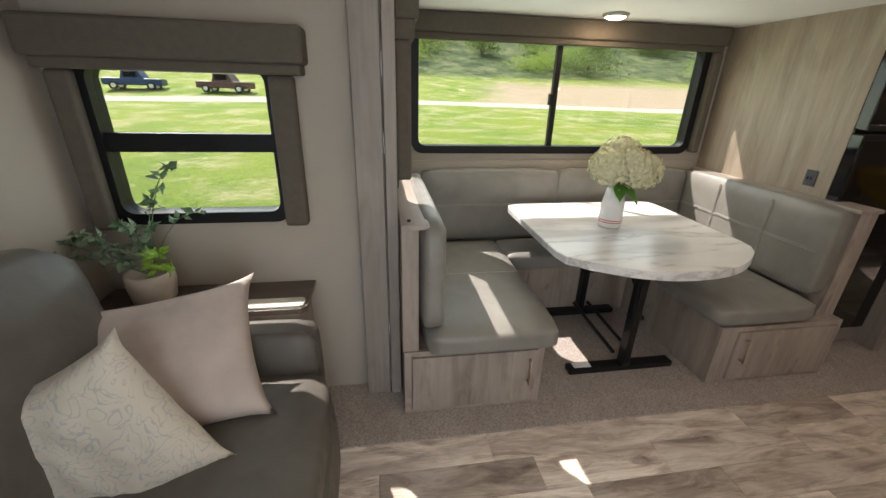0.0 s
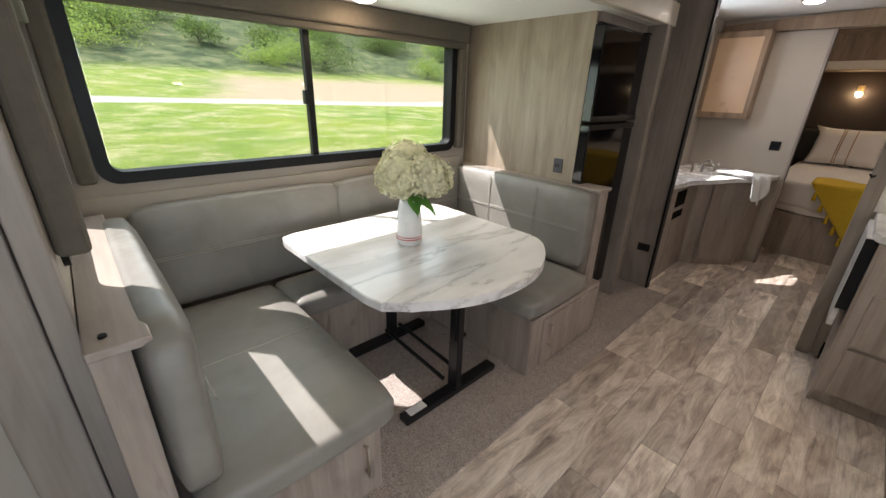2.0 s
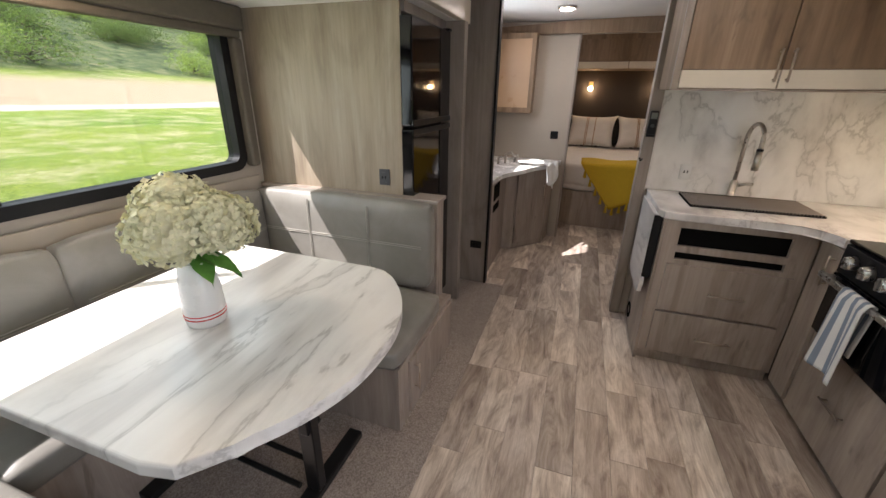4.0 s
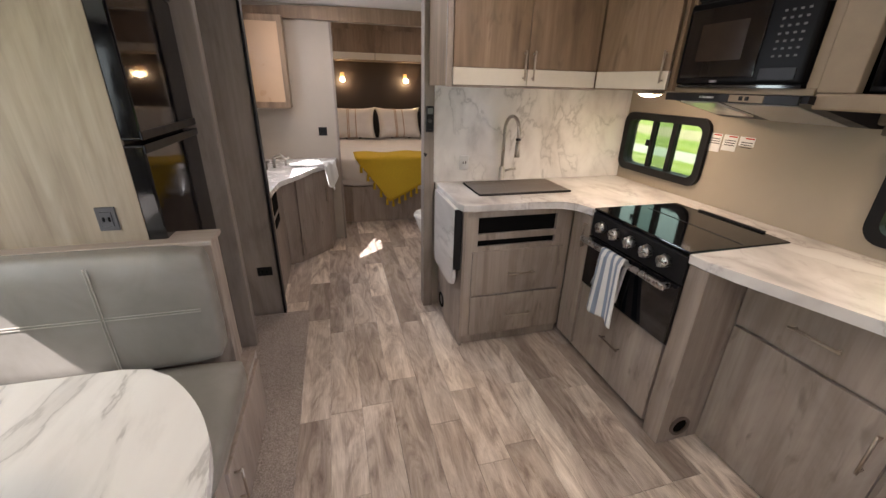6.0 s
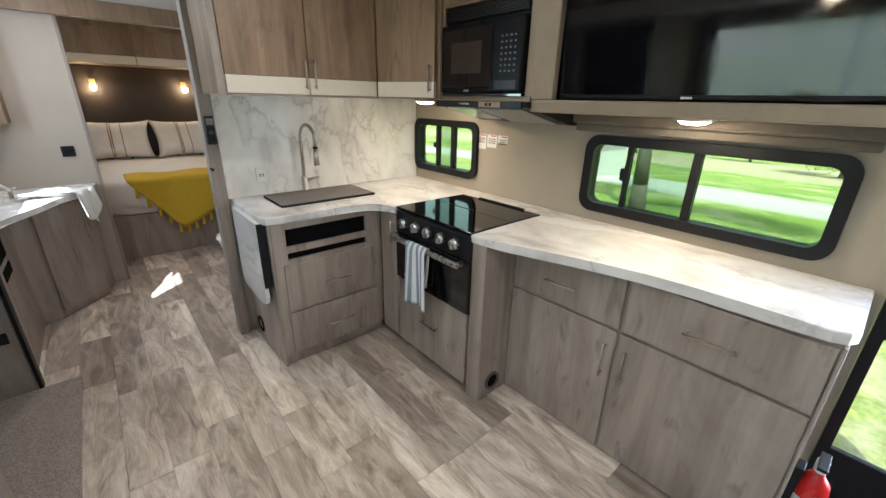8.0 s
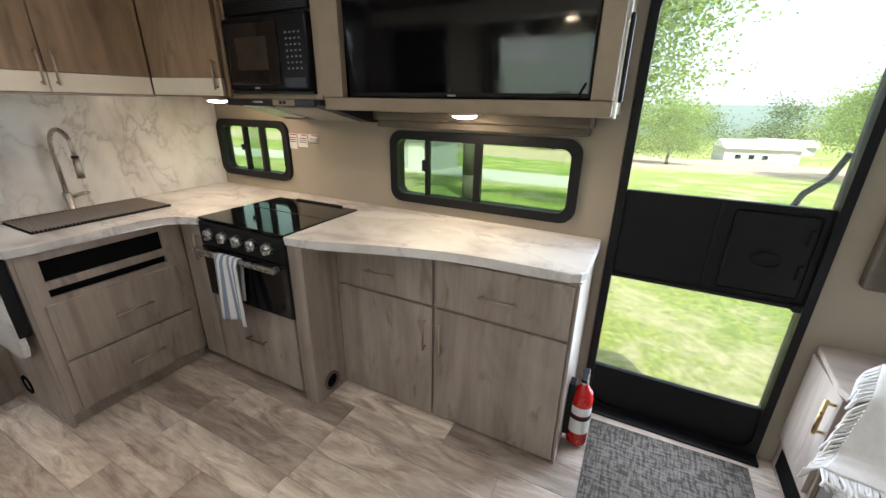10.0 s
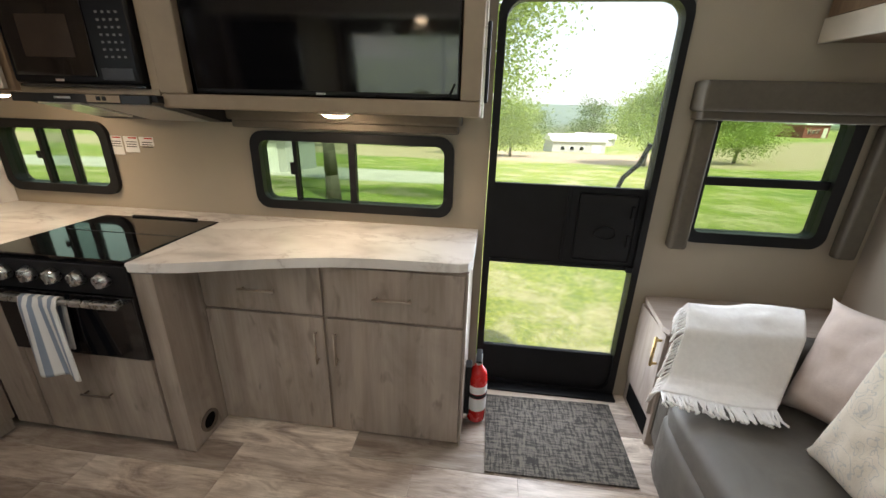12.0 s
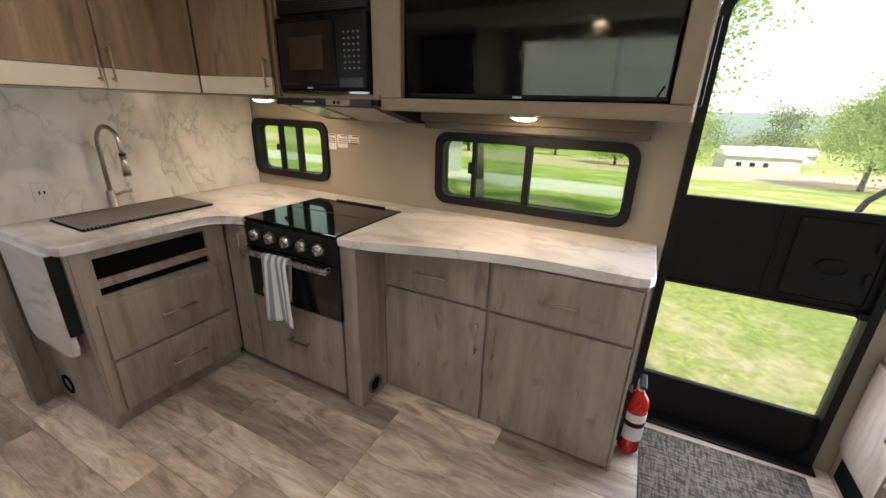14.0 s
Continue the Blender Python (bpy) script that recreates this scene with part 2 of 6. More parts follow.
LAMP_ON = glow("lit_diffuser", (1.0, 0.85, 0.68), LAMP)
PUCK_ON = glow("lit_cabinet_diffuser", (1.0, 0.76, 0.48), LAMP * 0.8)
BULB = glow("lit_bulb", (1.0, 0.72, 0.36), LAMP * 0.9)

# ---- building helpers ----
ORIGIN = {}


def thing(name, at, label, category, group="", kind=""):
    ob = new(name)
    ob.empty_display_size = 0.1
    ob.location = at
    ORIGIN[ob] = Vector(at)
    return tagged(ob, label, category, group, kind)


def part(name, bm, material, parent=None, label="", smooth=False):
    o = ORIGIN.get(parent, Vector())
    bmesh.ops.translate(bm, verts=bm.verts, vec=-o)
    bmesh.ops.recalc_face_normals(bm, faces=bm.faces)
    me = bpy.data.meshes.new(name)
    bm.to_mesh(me)
    bm.free()
    me.materials.append(material)
    if smooth:
        me.shade_smooth()
    ob = new(name, me)
    ORIGIN[ob] = o
    ob.parent = parent
    return tagged(ob, label)


def structure(name, bm, material, label, category, smooth=False):
    return tagged(part(name, bm, material, None, "", smooth), label, category, "", "structure")


def box(bm, lo, hi, r=0.0, seg=2):
    m = Matrix.LocRotScale([(a + b) / 2 for a, b in zip(lo, hi)], None, [abs(b - a) for a, b in zip(lo, hi)])
    vs = bmesh.ops.create_cube(bm, size=1, matrix=m)["verts"]
    if r:
        es = {e for v in vs for e in v.link_edges}
        bmesh.ops.bevel(bm, geom=list(es), offset=r, segments=seg, profile=0.5, affect="EDGES")
    return bm


def B(lo, hi, r=0.0, seg=2):
    return box(bmesh.new(), lo, hi, r, seg)


def cyl(bm, a, b, r, r2=None, seg=20):
    a, b = Vector(a), Vector(b)
    m = Matrix.Translation((a + b) / 2) @ (b - a).to_track_quat("Z", "Y").to_matrix().to_4x4()
    bmesh.ops.create_cone(bm, cap_ends=True, segments=seg, radius1=r, radius2=r if r2 is None else r2, depth=(b - a).length, matrix=m)
    return bm


def tube(bm, pts, r, seg=10):
    """A round bar through the points."""
    pts = [Vector(p) for p in pts]
    rings = []
    for i, p in enumerate(pts):
        d = (pts[min(i + 1, len(pts) - 1)] - pts[max(i - 1, 0)]).normalized()
        side = d.cross(Vector((0.31, 0.17, 0.93))).normalized()
        up = side.cross(d)
        rings.append([bm.verts.new(p + r * (math.cos(k) * side + math.sin(k) * up)) for k in (2 * math.pi * j / seg for j in range(seg))])
    for a, b in zip(rings, rings[1:]):
        for j in range(seg):
            bm.faces.new((a[j], a[(j + 1) % seg], b[(j + 1) % seg], b[j]))
    bm.faces.new(rings[0])
    bm.faces.new(rings[-1])
    return bm


def lathe(bm, at, profile, seg=28):
    """A turned shape: radius and height pairs from bottom to top."""
    rings = [[bm.verts.new((at[0] + r * math.cos(k), at[1] + r * math.sin(k), at[2] + z)) for k in (2 * math.pi * j / seg for j in range(seg))] for r, z in profile]
    for a, b in zip(rings, rings[1:]):
        for j in range(seg):
            bm.faces.new((a[j], a[(j + 1) % seg], b[(j + 1) % seg], b[j]))
    bm.faces.new(rings[0])
    bm.faces.new(rings[-1])
    return bm


def prism(bm, outline, z0, z1, f=lambda u, v, w: (u, v, w), r=0.0):
    """A flat outline given a thickness; f maps outline and depth to the world."""
    low = [bm.verts.new(f(u, v, z0)) for u, v in outline]
    top = [bm.verts.new(f(u, v, z1)) for u, v in outline]
    n = len(outline)
    fl, ft = bm.faces.new(low), bm.faces.new(top)
    for j in range(n):
        bm.faces.new((low[j], low[(j + 1) % n], top[(j + 1) % n], top[j]))
    if r:
        es = set(fl.edges) | set(ft.edges)
        bmesh.ops.bevel(bm, geom=list(es), offset=r, segments=3, profile=0.5, affect="EDGES")
    return bm


def rrect(u0, v0, u1, v1, r, n=6):
    pts = []
    for cu, cv, k in ((u1 - r, v1 - r, 0), (u0 + r, v1 - r, 1), (u0 + r, v0 + r, 2), (u1 - r, v0 + r, 3)):
        pts += [(cu + r * math.cos(math.pi / 2 * (k + i / n)), cv + r * math.sin(math.pi / 2 * (k + i / n))) for i in range(n + 1)]
    return pts


def ring(bm, outer, inner, w0, w1, f):
    """A frame between two outlines of as many points."""
    n = len(outer)
    vs = [[bm.verts.new(f(u, v, w)) for u, v in o] for w in (w0, w1) for o in (outer, inner)]
    for j in range(n):
        k = (j + 1) % n
        for a, b in ((0, 1), (2, 3), (0, 2), (1, 3)):
            bm.faces.new((vs[a][j], vs[a][k], vs[b][k], vs[b][j]))
    return bm


def cushion(bm, lo, hi, r=0.03, puff=0.015, cuts=9):
    """An upholstered block: rounded edges and swollen faces."""
    lo, hi = Vector(lo), Vector(hi)
    c, h = (lo + hi) / 2, (hi - lo) / 2
    vs = bmesh.ops.create_cube(bm, size=2)["verts"]
    es = list({e for v in vs for e in v.link_edges})
    bmesh.ops.subdivide_edges(bm, edges=es, cuts=cuts, use_grid_fill=True)
    for v in bm.verts:
        if v.tag:
            continue
        p = v.co.copy()
        q = Vector([max(-(h[i] - r), min(h[i] - r, p[i] * h[i])) for i in range(3)])
        out = Vector([p[i] * h[i] - q[i] for i in range(3)])
        new_p = q + (out.normalized() * r if out.length > 1e-6 else Vector())
        for i in range(3):
            if abs(p[i]) > 0.999:
                a, b = p[(i + 1) % 3], p[(i + 2) % 3]
                new_p[i] += math.copysign(puff * (1 - a ** 4) * (1 - b ** 4), p[i])
        v.co = c + new_p
        v.tag = True
    return bm


def pillow(bm, m, w, h, t, n=14, sag=0.0, seed=1):
    """A throw pillow: two swollen sheets, pinched at its corners."""
    sheets = []
    for s in (1, -1):
        grid = []
        for i in range(n + 1):
            row = []
            for j in range(n + 1):
                u, v = 2 * i / n - 1, 2 * j / n - 1
                edge = max(0.0, (1 - u ** 4) * (1 - v ** 4))
                ear = 0.07 * abs(u * v) ** 9
                pin = 1 - 0.09 * (1 - u * u) * v * v + ear
                pin2 = 1 - 0.09 * (1 - v * v) * u * u + ear
                d = t / 2 * edge ** 0.62 + edge * (0.018 * noise.noise((u * 2.2 + seed, v * 2.2, s * 3.0)) + 0.008 * noise.noise((u * 6 + seed, v * 5, s * 2.0)))
                if s < 0 and (i in (0, n) or j in (0, n)):
                    row.append(sheets[0][i][j])
                    continue
                row.append(bm.verts.new(m @ Vector((u * w / 2 * pin2, s * d + sag * (1 - v) * 0.5, v * h / 2 * pin))))
            grid.append(row)
        sheets.append(grid)
    for g in sheets:
        for i in range(n):
            for j in range(n):
                bm.faces.new((g[i][j], g[i + 1][j], g[i + 1][j + 1], g[i][j + 1]))
    return bm


def wall(bm, f, u0, u1, v0, v1, w0, w1, holes=()):
    """A wall with thickness, with its openings cut right through."""
    us = sorted({u0, u1, *(h[0] for h in holes), *(h[2] for h in holes)})
    vs = sorted({v0, v1, *(h[1] for h in holes), *(h[3] for h in holes)})
    us, vs = [u for u in us if u0 <= u <= u1], [v for v in vs if v0 <= v <= v1]
    solid = {(i, j) for i in range(len(us) - 1) for j in range(len(vs) - 1)
             if not any(a < (us[i] + us[i + 1]) / 2 < c and b < (vs[j] + vs[j + 1]) / 2 < d for a, b, c, d in holes)}
    for i, j in solid:
        a, b, c, d = us[i], vs[j], us[i + 1], vs[j + 1]
        for w in (w0, w1):
            bm.faces.new([bm.verts.new(f(*p, w)) for p in ((a, b), (c, b), (c, d), (a, d))])
        for (p, q), side in ((((a, b), (a, d)), (i - 1, j)), (((c, b), (c, d)), (i + 1, j)), (((a, b), (c, b)), (i, j - 1)), (((a, d), (c, d)), (i, j + 1))):
            if side not in solid:
                bm.faces.new([bm.verts.new(f(*p, w0)), bm.verts.new(f(*q, w0)), bm.verts.new(f(*q, w1)), bm.verts.new(f(*p, w1))])
    bmesh.ops.remove_doubles(bm, verts=bm.verts, dist=1e-5)
    return bm


def XZ(u, v, w):
    return (u, w, v)


def YZ(u, v, w):
    return (w, u, v)


def pull(parent, a, b, out, material=BRONZE, r=0.005):
    """A bar pull from a to b that stands off by out."""
    a, b, out = Vector(a), Vector(b), Vector(out)
    bm = bmesh.new()
    d = (b - a).normalized() * 0.012
    tube(bm, [a - d + out, b + d + out], r, 8)
    for p in (a, b):
        tube(bm, [p, p + out], r * 0.8, 8)
    return part("handle", bm, material, parent, "slim bar pull", True)

# ---- structure ----
CEIL = 2.1
structure("floor", B((-0.42, -0.06, -0.1), (8.2, 2.8, -0.006)), OAK_X, "plywood deck under the vinyl planks", "floor")
structure("floor_slide", B((0.775, 2.8, -0.1), (3.85, 3.68, -0.006)), OAK_X, "raised deck of the dinette slide", "floor")

WIN = dict(kitchen_small=(3.30, 0.985, 3.985, 1.365), kitchen_long=(1.50, 0.965, 2.515, 1.35), sofa_door_side=(-0.18, 0.92, 0.43, 1.52))
DOOR = (0.571, 0.0, 1.338, 1.945)


def inset(w, d):
    return (w[0] + d, w[1] + d, w[2] - d, w[3] - d)


structure("wall_kitchen", wall(bmesh.new(), XZ, -0.42, 8.2, -0.1, 2.3, -0.06, 0.0, [inset(w, 0.025) for w in WIN.values()] + [DOOR]), WALL,
          "cream wall board behind kitchen and entry door", "wall")
LW, BW = (-0.265, 0.912, 0.41, 1.53), (4.15, 1.42, 4.8, 2.0)
structure("wall_opposite", wall(bmesh.new(), XZ, -0.42, 0.695, -0.1, CEIL, 2.66, 2.72, [inset(LW, 0.025)]), WALL_PALE, "pale wall board beside the sofa", "wall")
structure("wall_bath_side", wall(bmesh.new(), XZ, 3.86, 8.2, -0.1, 2.3, 2.74, 2.8, [inset(BW, 0.025)]), WALL_PALE, "pale wall board of bath and bedroom", "wall")
structure("wall_over_slide", B((0.695, 2.74, 1.9), (3.86, 2.8, CEIL)), WALL_PALE, "wall board above the slide opening", "wall")
structure("wall_sofa_end", B((-0.42, 0.0, -0.1), (-0.36, 2.66, CEIL)), WALL_PALE, "plain wall behind the sofa", "wall")
structure("wall_bed_end", B((8.14, 0.0, -0.1), (8.2, 2.74, 2.3)), WALL_PALE, "plain wall behind the bed", "wall")
structure("ceiling", B((-0.42, -0.06, CEIL), (5.54, 2.8, CEIL + 0.06)), CEILING, "smooth white ceiling", "ceiling")
structure("ceiling_bedroom", B((5.48, -0.06, 2.3), (8.2, 2.8, 2.36)), CEILING, "higher white ceiling over the bed", "ceiling")
structure("wall_bedroom_upper", B((5.5, 0.0, CEIL + 0.06), (5.54, 2.74, 2.3)), WALL_PALE, "wall board over the bedroom opening", "wall")
structure("ceiling_slide", B((0.775, 2.62, 1.86), (3.85, 3.68, 1.9)), CEILING, "low white ceiling over the dinette", "ceiling")
SW = (2.79, 1.0, 3.5, 1.6)
structure("wall_slide_end", wall(bmesh.new(), YZ, 2.66, 3.68, -0.1, 1.86, 0.785, 0.84, [inset(SW, 0.025)]), WALL_PALE, "end wall of the slide with its window", "wall")
DW = (0.975, 1.047, 2.985, 1.79)
structure("wall_slide", wall(bmesh.new(), XZ, 0.84, 3.86, -0.1, 1.86, 3.62, 3.68, [inset(DW, 0.025)]), WALL_PALE, "outer wall of the dinette slide with a wide window", "wall")
structure("wall_slide_far_end", B((3.8, 2.8, -0.1), (3.86, 3.62, 1.86)), WALL_PALE, "far end wall of the slide", "wall")
structure("wall_bath_partition", B((4.0, 0.0, 0.0), (4.05, 1.405, CEIL)), WALL_PALE, "partition behind the sink", "wall")
structure("wall_bath_return", B((4.1, 2.44, 0.0), (4.14, 2.74, CEIL)), TRIM, "taupe panel beside the bath opening", "wall")
structure("trim_jamb", B((3.975, 1.405, 0.0), (4.06, 1.47, CEIL), 0.004), TRIM, "taupe jamb of the bath opening", "trim")
structure("trim_jamb_far", B((4.085, 2.425, 0.0), (4.15, 2.44, CEIL), 0.003), BLACK, "dark edge strip of the bath opening", "trim")
structure("wall_bedroom", wall(bmesh.new(), YZ, 0.0, 2.74, 0.0, CEIL, 5.5, 5.54, [(0.85, 0.0, 1.955, 1.985)]), WALL_PALE, "pale wall between bath and bedroom", "wall")
structure("trim_bedroom_opening", B((5.485, 1.955, 0.0), (5.55, 1.975, 1.985), 0.003), TRIM, "thin taupe edge of the bedroom opening", "trim")
bm = bmesh.new()
prism(bm, [(0.0, 1.985)] + [(2.72 * k / 16, 2.05 + 0.05 * math.sin(math.pi * k / 16)) for k in range(17)] + [(2.72, 1.985)], 5.44, 5.498, YZ)
structure("trim_bedroom_header", bm, BROWN_LIT_OAK, "curved brown header above the bedroom opening", "trim")
# Slide surround
structure("trim_slide_post", B((0.675, 2.585, 0.0), (0.788, 2.74, CEIL), 0.006), TRIM, "taupe post at the edge of the slide", "trim")
structure("trim_slide_flange", B((0.793, 2.57, 0.01), (0.84, 2.655, 1.86), 0.004), TRIM, "taupe flange on the slide's end wall", "trim")
structure("trim_slide_fascia", B((0.685, 2.575, 1.862), (3.9, 2.62, 1.99), 0.006), CREAM_BAND, "cream fascia along the top of the slide", "trim")
structure("trim_slide_fascia_upper", B((0.685, 2.60, 1.992), (3.9, 2.738, CEIL)), TRIM, "taupe board above the fascia", "trim")
structure("trim_slide_far_post", B((3.735, 2.56, 0.0), (3.80, 2.70, 1.86), 0.005), TRIM, "taupe post beside the refrigerator", "trim")
structure("wall_beside_fridge", B((3.80, 2.66, 0.0), (4.1, 2.738, 1.9)), TRIM, "taupe panel beside the refrigerator", "wall")
for k, (z0, z1, c) in enumerate(((1.48, 1.56, WHITE), (1.2, 1.28, WHITE), (0.36, 0.42, WHITE))):
    structure(f"trim_seal_clip_{k + 1}", B((0.7885, 2.585, z0), (0.792, 2.62, z1)), c, "small white seal clip on the slide post", "trim")
# Carpet with a soft uneven edge
bm = bmesh.new()
edge = [(0.475 + 3.615 * k / 90, 2.272 + 0.006 * noise.noise((k * 0.9, 0, 0))) for k in range(91)]
prism(bm, edge + [(4.09, 2.655), (3.8, 2.66), (3.79, 3.6), (0.845, 3.6), (0.845, 2.74), (0.68, 2.74), (0.68, 2.659), (0.475, 2.659)], -0.005, 0.009)
structure("carpet", bm, CARPET, "flecked grey-beige carpet under the dinette", "carpet")


def window(name, f, frame_box, w_in, w_out, bars, label, panes, r=0.07, width=0.045):
    """A framed window: rounded frame, its bars and its panes. f maps it into its wall."""
    u0, v0, u1, v1 = frame_box
    root = thing(name, f((u0 + u1) / 2, v0, (w_in + w_out) / 2), label, "window", "", "structure")
    o, i = rrect(u0, v0, u1, v1, r), rrect(u0 + width, v0 + width, u1 - width, v1 - width, max(0.012, r - width * 0.6))
    part("window_frame", ring(bmesh.new(), o, i, w_in, w_out, f), BLACK, root)
    for a, b, c, d in bars:
        lo, hi = f(a, b, w_in * 0.75 + w_out * 0.25), f(c, d, w_in * 0.3 + w_out * 0.7)
        part("window_bar", B([min(p) for p in zip(lo, hi)], [max(p) for p in zip(lo, hi)], 0.003), BLACK, root)
    for k, (a, b, c, d, m) in enumerate(panes):
        w = w_in * 0.55 + w_out * 0.45 + 0.006 * (k % 2) * (1 if w_out > w_in else -1)
        vs = prism(bmesh.new(), [(a, b), (c, b), (c, d), (a, d)], w, w + 0.004, f)
        part("pane", vs, m, root).visible_shadow = False
    return root


k0 = WIN["kitchen_small"]
window("window_1", XZ, k0, 0.022, -0.055, [(3.72, 1.03, 3.745, 1.33), (3.545, 1.02, 3.58, 1.335), (3.75, 1.16, 3.775, 1.2)], "small black-framed sliding window above the counter",
       [(3.35, 1.0, 3.56, 1.35, PANE_SIDE), (3.56, 1.0, 3.73, 1.35, PANE_TINT), (3.73, 1.0, 3.96, 1.35, PANE_SIDE)])
window("window_2", XZ, WIN["kitchen_long"], 0.022, -0.055, [(2.285, 1.0, 2.305, 1.32), (1.985, 1.0, 2.02, 1.32), (2.30, 1.14, 2.325, 1.2)], "long black-framed sliding window above the counter",
       [(1.53, 0.98, 2.0, 1.34, PANE_SIDE), (2.0, 0.98, 2.29, 1.34, PANE_TINT), (2.29, 0.98, 2.49, 1.34, PANE_SIDE)])
window("window_3", XZ, WIN["sofa_door_side"], 0.022, -0.055, [(-0.15, 1.185, 0.4, 1.222)], "black-framed two-part window beside the entry door",
       [(-0.15, 0.94, 0.4, 1.2, PANE_SIDE), (-0.15, 1.2, 0.4, 1.5, PANE_SIDE)], 0.06, 0.05)
window("window_4", XZ, LW, 2.635, 2.715, [(-0.23, 1.192, 0.375, 1.262)], "black-framed two-part window above the end table",
       [(-0.245, 0.93, 0.39, 1.22, PANE), (-0.245, 1.22, 0.39, 1.51, PANE)], 0.07, 0.045)
window("window_5", XZ, DW, 3.595, 3.675, [(1.907, 1.08, 1.942, 1.77), (1.892, 1.36, 1.907, 1.43)], "wide black-framed window over the dinette",
       [(1.0, 1.07, 1.925, 1.77, PANE), (1.925, 1.07, 2.94, 1.77, PANE)], 0.075, 0.048)
window("window_6", YZ, SW, 0.855, 0.79, [], "small window in the end of the slide", [(2.81, 1.02, 3.48, 1.58, PANE)], 0.05, 0.03)
window("window_7", XZ, BW, 2.72, 2.795, [], "small high window of the bath", [(4.17, 1.44, 4.78, 1.98, PANE)], 0.05, 0.03)

# Entry door: a black screen door with clear panels
D = thing("door_1", (0.95, -0.03, 0.0), "black entry screen door with clear upper and lower panels", "door", "", "structure")
part("door_frame", ring(bmesh.new(), rrect(0.574, -0.095, 1.335, 1.94, 0.09), rrect(0.605, 0.0301, 1.30, 1.905, 0.08), -0.055, 0.018, XZ), BLACK, D)
part("mid_panel", B((0.595, -0.035, 0.762), (1.305, -0.005, 1.15), 0.004), BLACK, D, "black plastic mid panel with latch")
part("bottom_panel", B((0.595, -0.035, 0.0), (1.305, -0.005, 0.245), 0.004), BLACK, D)
part("panel_rib", B((0.94, -0.005, 0.775), (0.955, 0.003, 1.14), 0.003), BLACK, D)
part("slide_plate", B((0.63, -0.005, 0.79), (0.9, 0.004, 1.12), 0.01), BLACK, D, "sliding latch plate")
lt = part("latch_cup", ring(bmesh.new(), [(0.76 + 0.055 * math.cos(k / 12 * math.tau), 0.93 + 0.035 * math.sin(k / 12 * math.tau)) for k in range(12)],
          [(0.76 + 0.045 * math.cos(k / 12 * math.tau), 0.93 + 0.026 * math.sin(k / 12 * math.tau)) for k in range(12)], 0.004, 0.012, XZ), BLACK, D)
for z in (0.87, 1.01):
    part("latch_tab", B((0.645, 0.004, z), (0.66, 0.02, z + 0.06), 0.003), BLACK, D)
part("rail", B((0.6, -0.01, 0.748), (1.3, 0.008, 0.764), 0.003), BLACK, D)
part("latch_knob", B((0.61, 0.005, 0.745), (0.64, 0.03, 0.775), 0.004), BLACK, D)
for z0, z1 in ((1.15, 1.9), (0.245, 0.762)):
    part("pane", B((0.6, -0.022, z0), (1.3, -0.018, z1)), SCREEN, D).visible_shadow = False
structure("trim_threshold", B((0.57, -0.058, -0.02), (1.33, 0.07, 0.012), 0.004), BLACK, "black entry threshold", "trim")
tube_bm = bmesh.new()
tube(tube_bm, [(0.70, -0.2, 1.05), (0.66, -0.2, 1.17), (0.60, -0.19, 1.24), (0.58, -0.15, 1.34)], 0.012)
structure("entry_grab_rail", tube_bm, BLACK, "curved black grab rail outside the door", "rail", True)


def valance(name, x0, x1, y_wall, sign, z0, z1, label, strips=(), zs=0.9, depth=0.11):
    root = thing(name, ((x0 + x1) / 2, y_wall, z0), label, "valance")
    y = lambda d: y_wall + sign * d  # noqa: E731
    a, b = sorted((y(0.002), y(depth)))
    part("box", B((x0, a, z0 + 0.035), (x1, b, z1), 0.012), TAUPE, root)
    a, b = sorted((y(0.002), y(depth - 0.02)))
    part("lower_lip", B((x0 + 0.015, a, z0), (x1 - 0.015, b, z0 + 0.037), 0.008), TAUPE, root)
    for s0, s1 in strips:
        a, b = sorted((y(0.002), y(0.06)))
        part("side_strip", B((s0, a, zs), (s1, b, z0), 0.015, 3), TAUPE, root, "padded side strip")
    return root


valance("window_valance", -0.34, 0.525, 2.66, -1, 1.472, 1.628, "taupe padded valance with side strips", [(0.382, 0.472), (-0.325, -0.245)], 0.9, 0.12)
valance("window_valance", -0.31, 0.515, 0.0, 1, 1.46, 1.61, "taupe padded valance with side strips", [(0.405, 0.485), (-0.3, -0.22)], 0.89, 0.12)
valance("window_valance", 1.465, 2.575, 0.0, 1, 1.365, 1.452, "low taupe valance above the counter window", (), 1.3, 0.09)
valance("window_valance", 0.875, 3.065, 3.62, -1, 1.712, 1.857, "long taupe valance over the dinette window", [(0.908, 0.972), (2.99, 3.05)], 1.06, 0.07)
sv = thing("window_valance", (0.845, 3.1, 1.06), "narrow taupe valance on the end of the slide", "valance")
part("box", B((0.842, 2.66, 1.68), (0.935, 3.5, 1.855), 0.01), TAUPE, sv)
part("lower_lip", B((0.842, 2.67, 1.61), (0.92, 3.49, 1.682), 0.008), TAUPE, sv)
part("side_strip", B((0.842, 2.66, 1.075), (0.905, 2.75, 1.612), 0.014, 3), TAUPE, sv, "padded side strip")

# ---- dinette ----


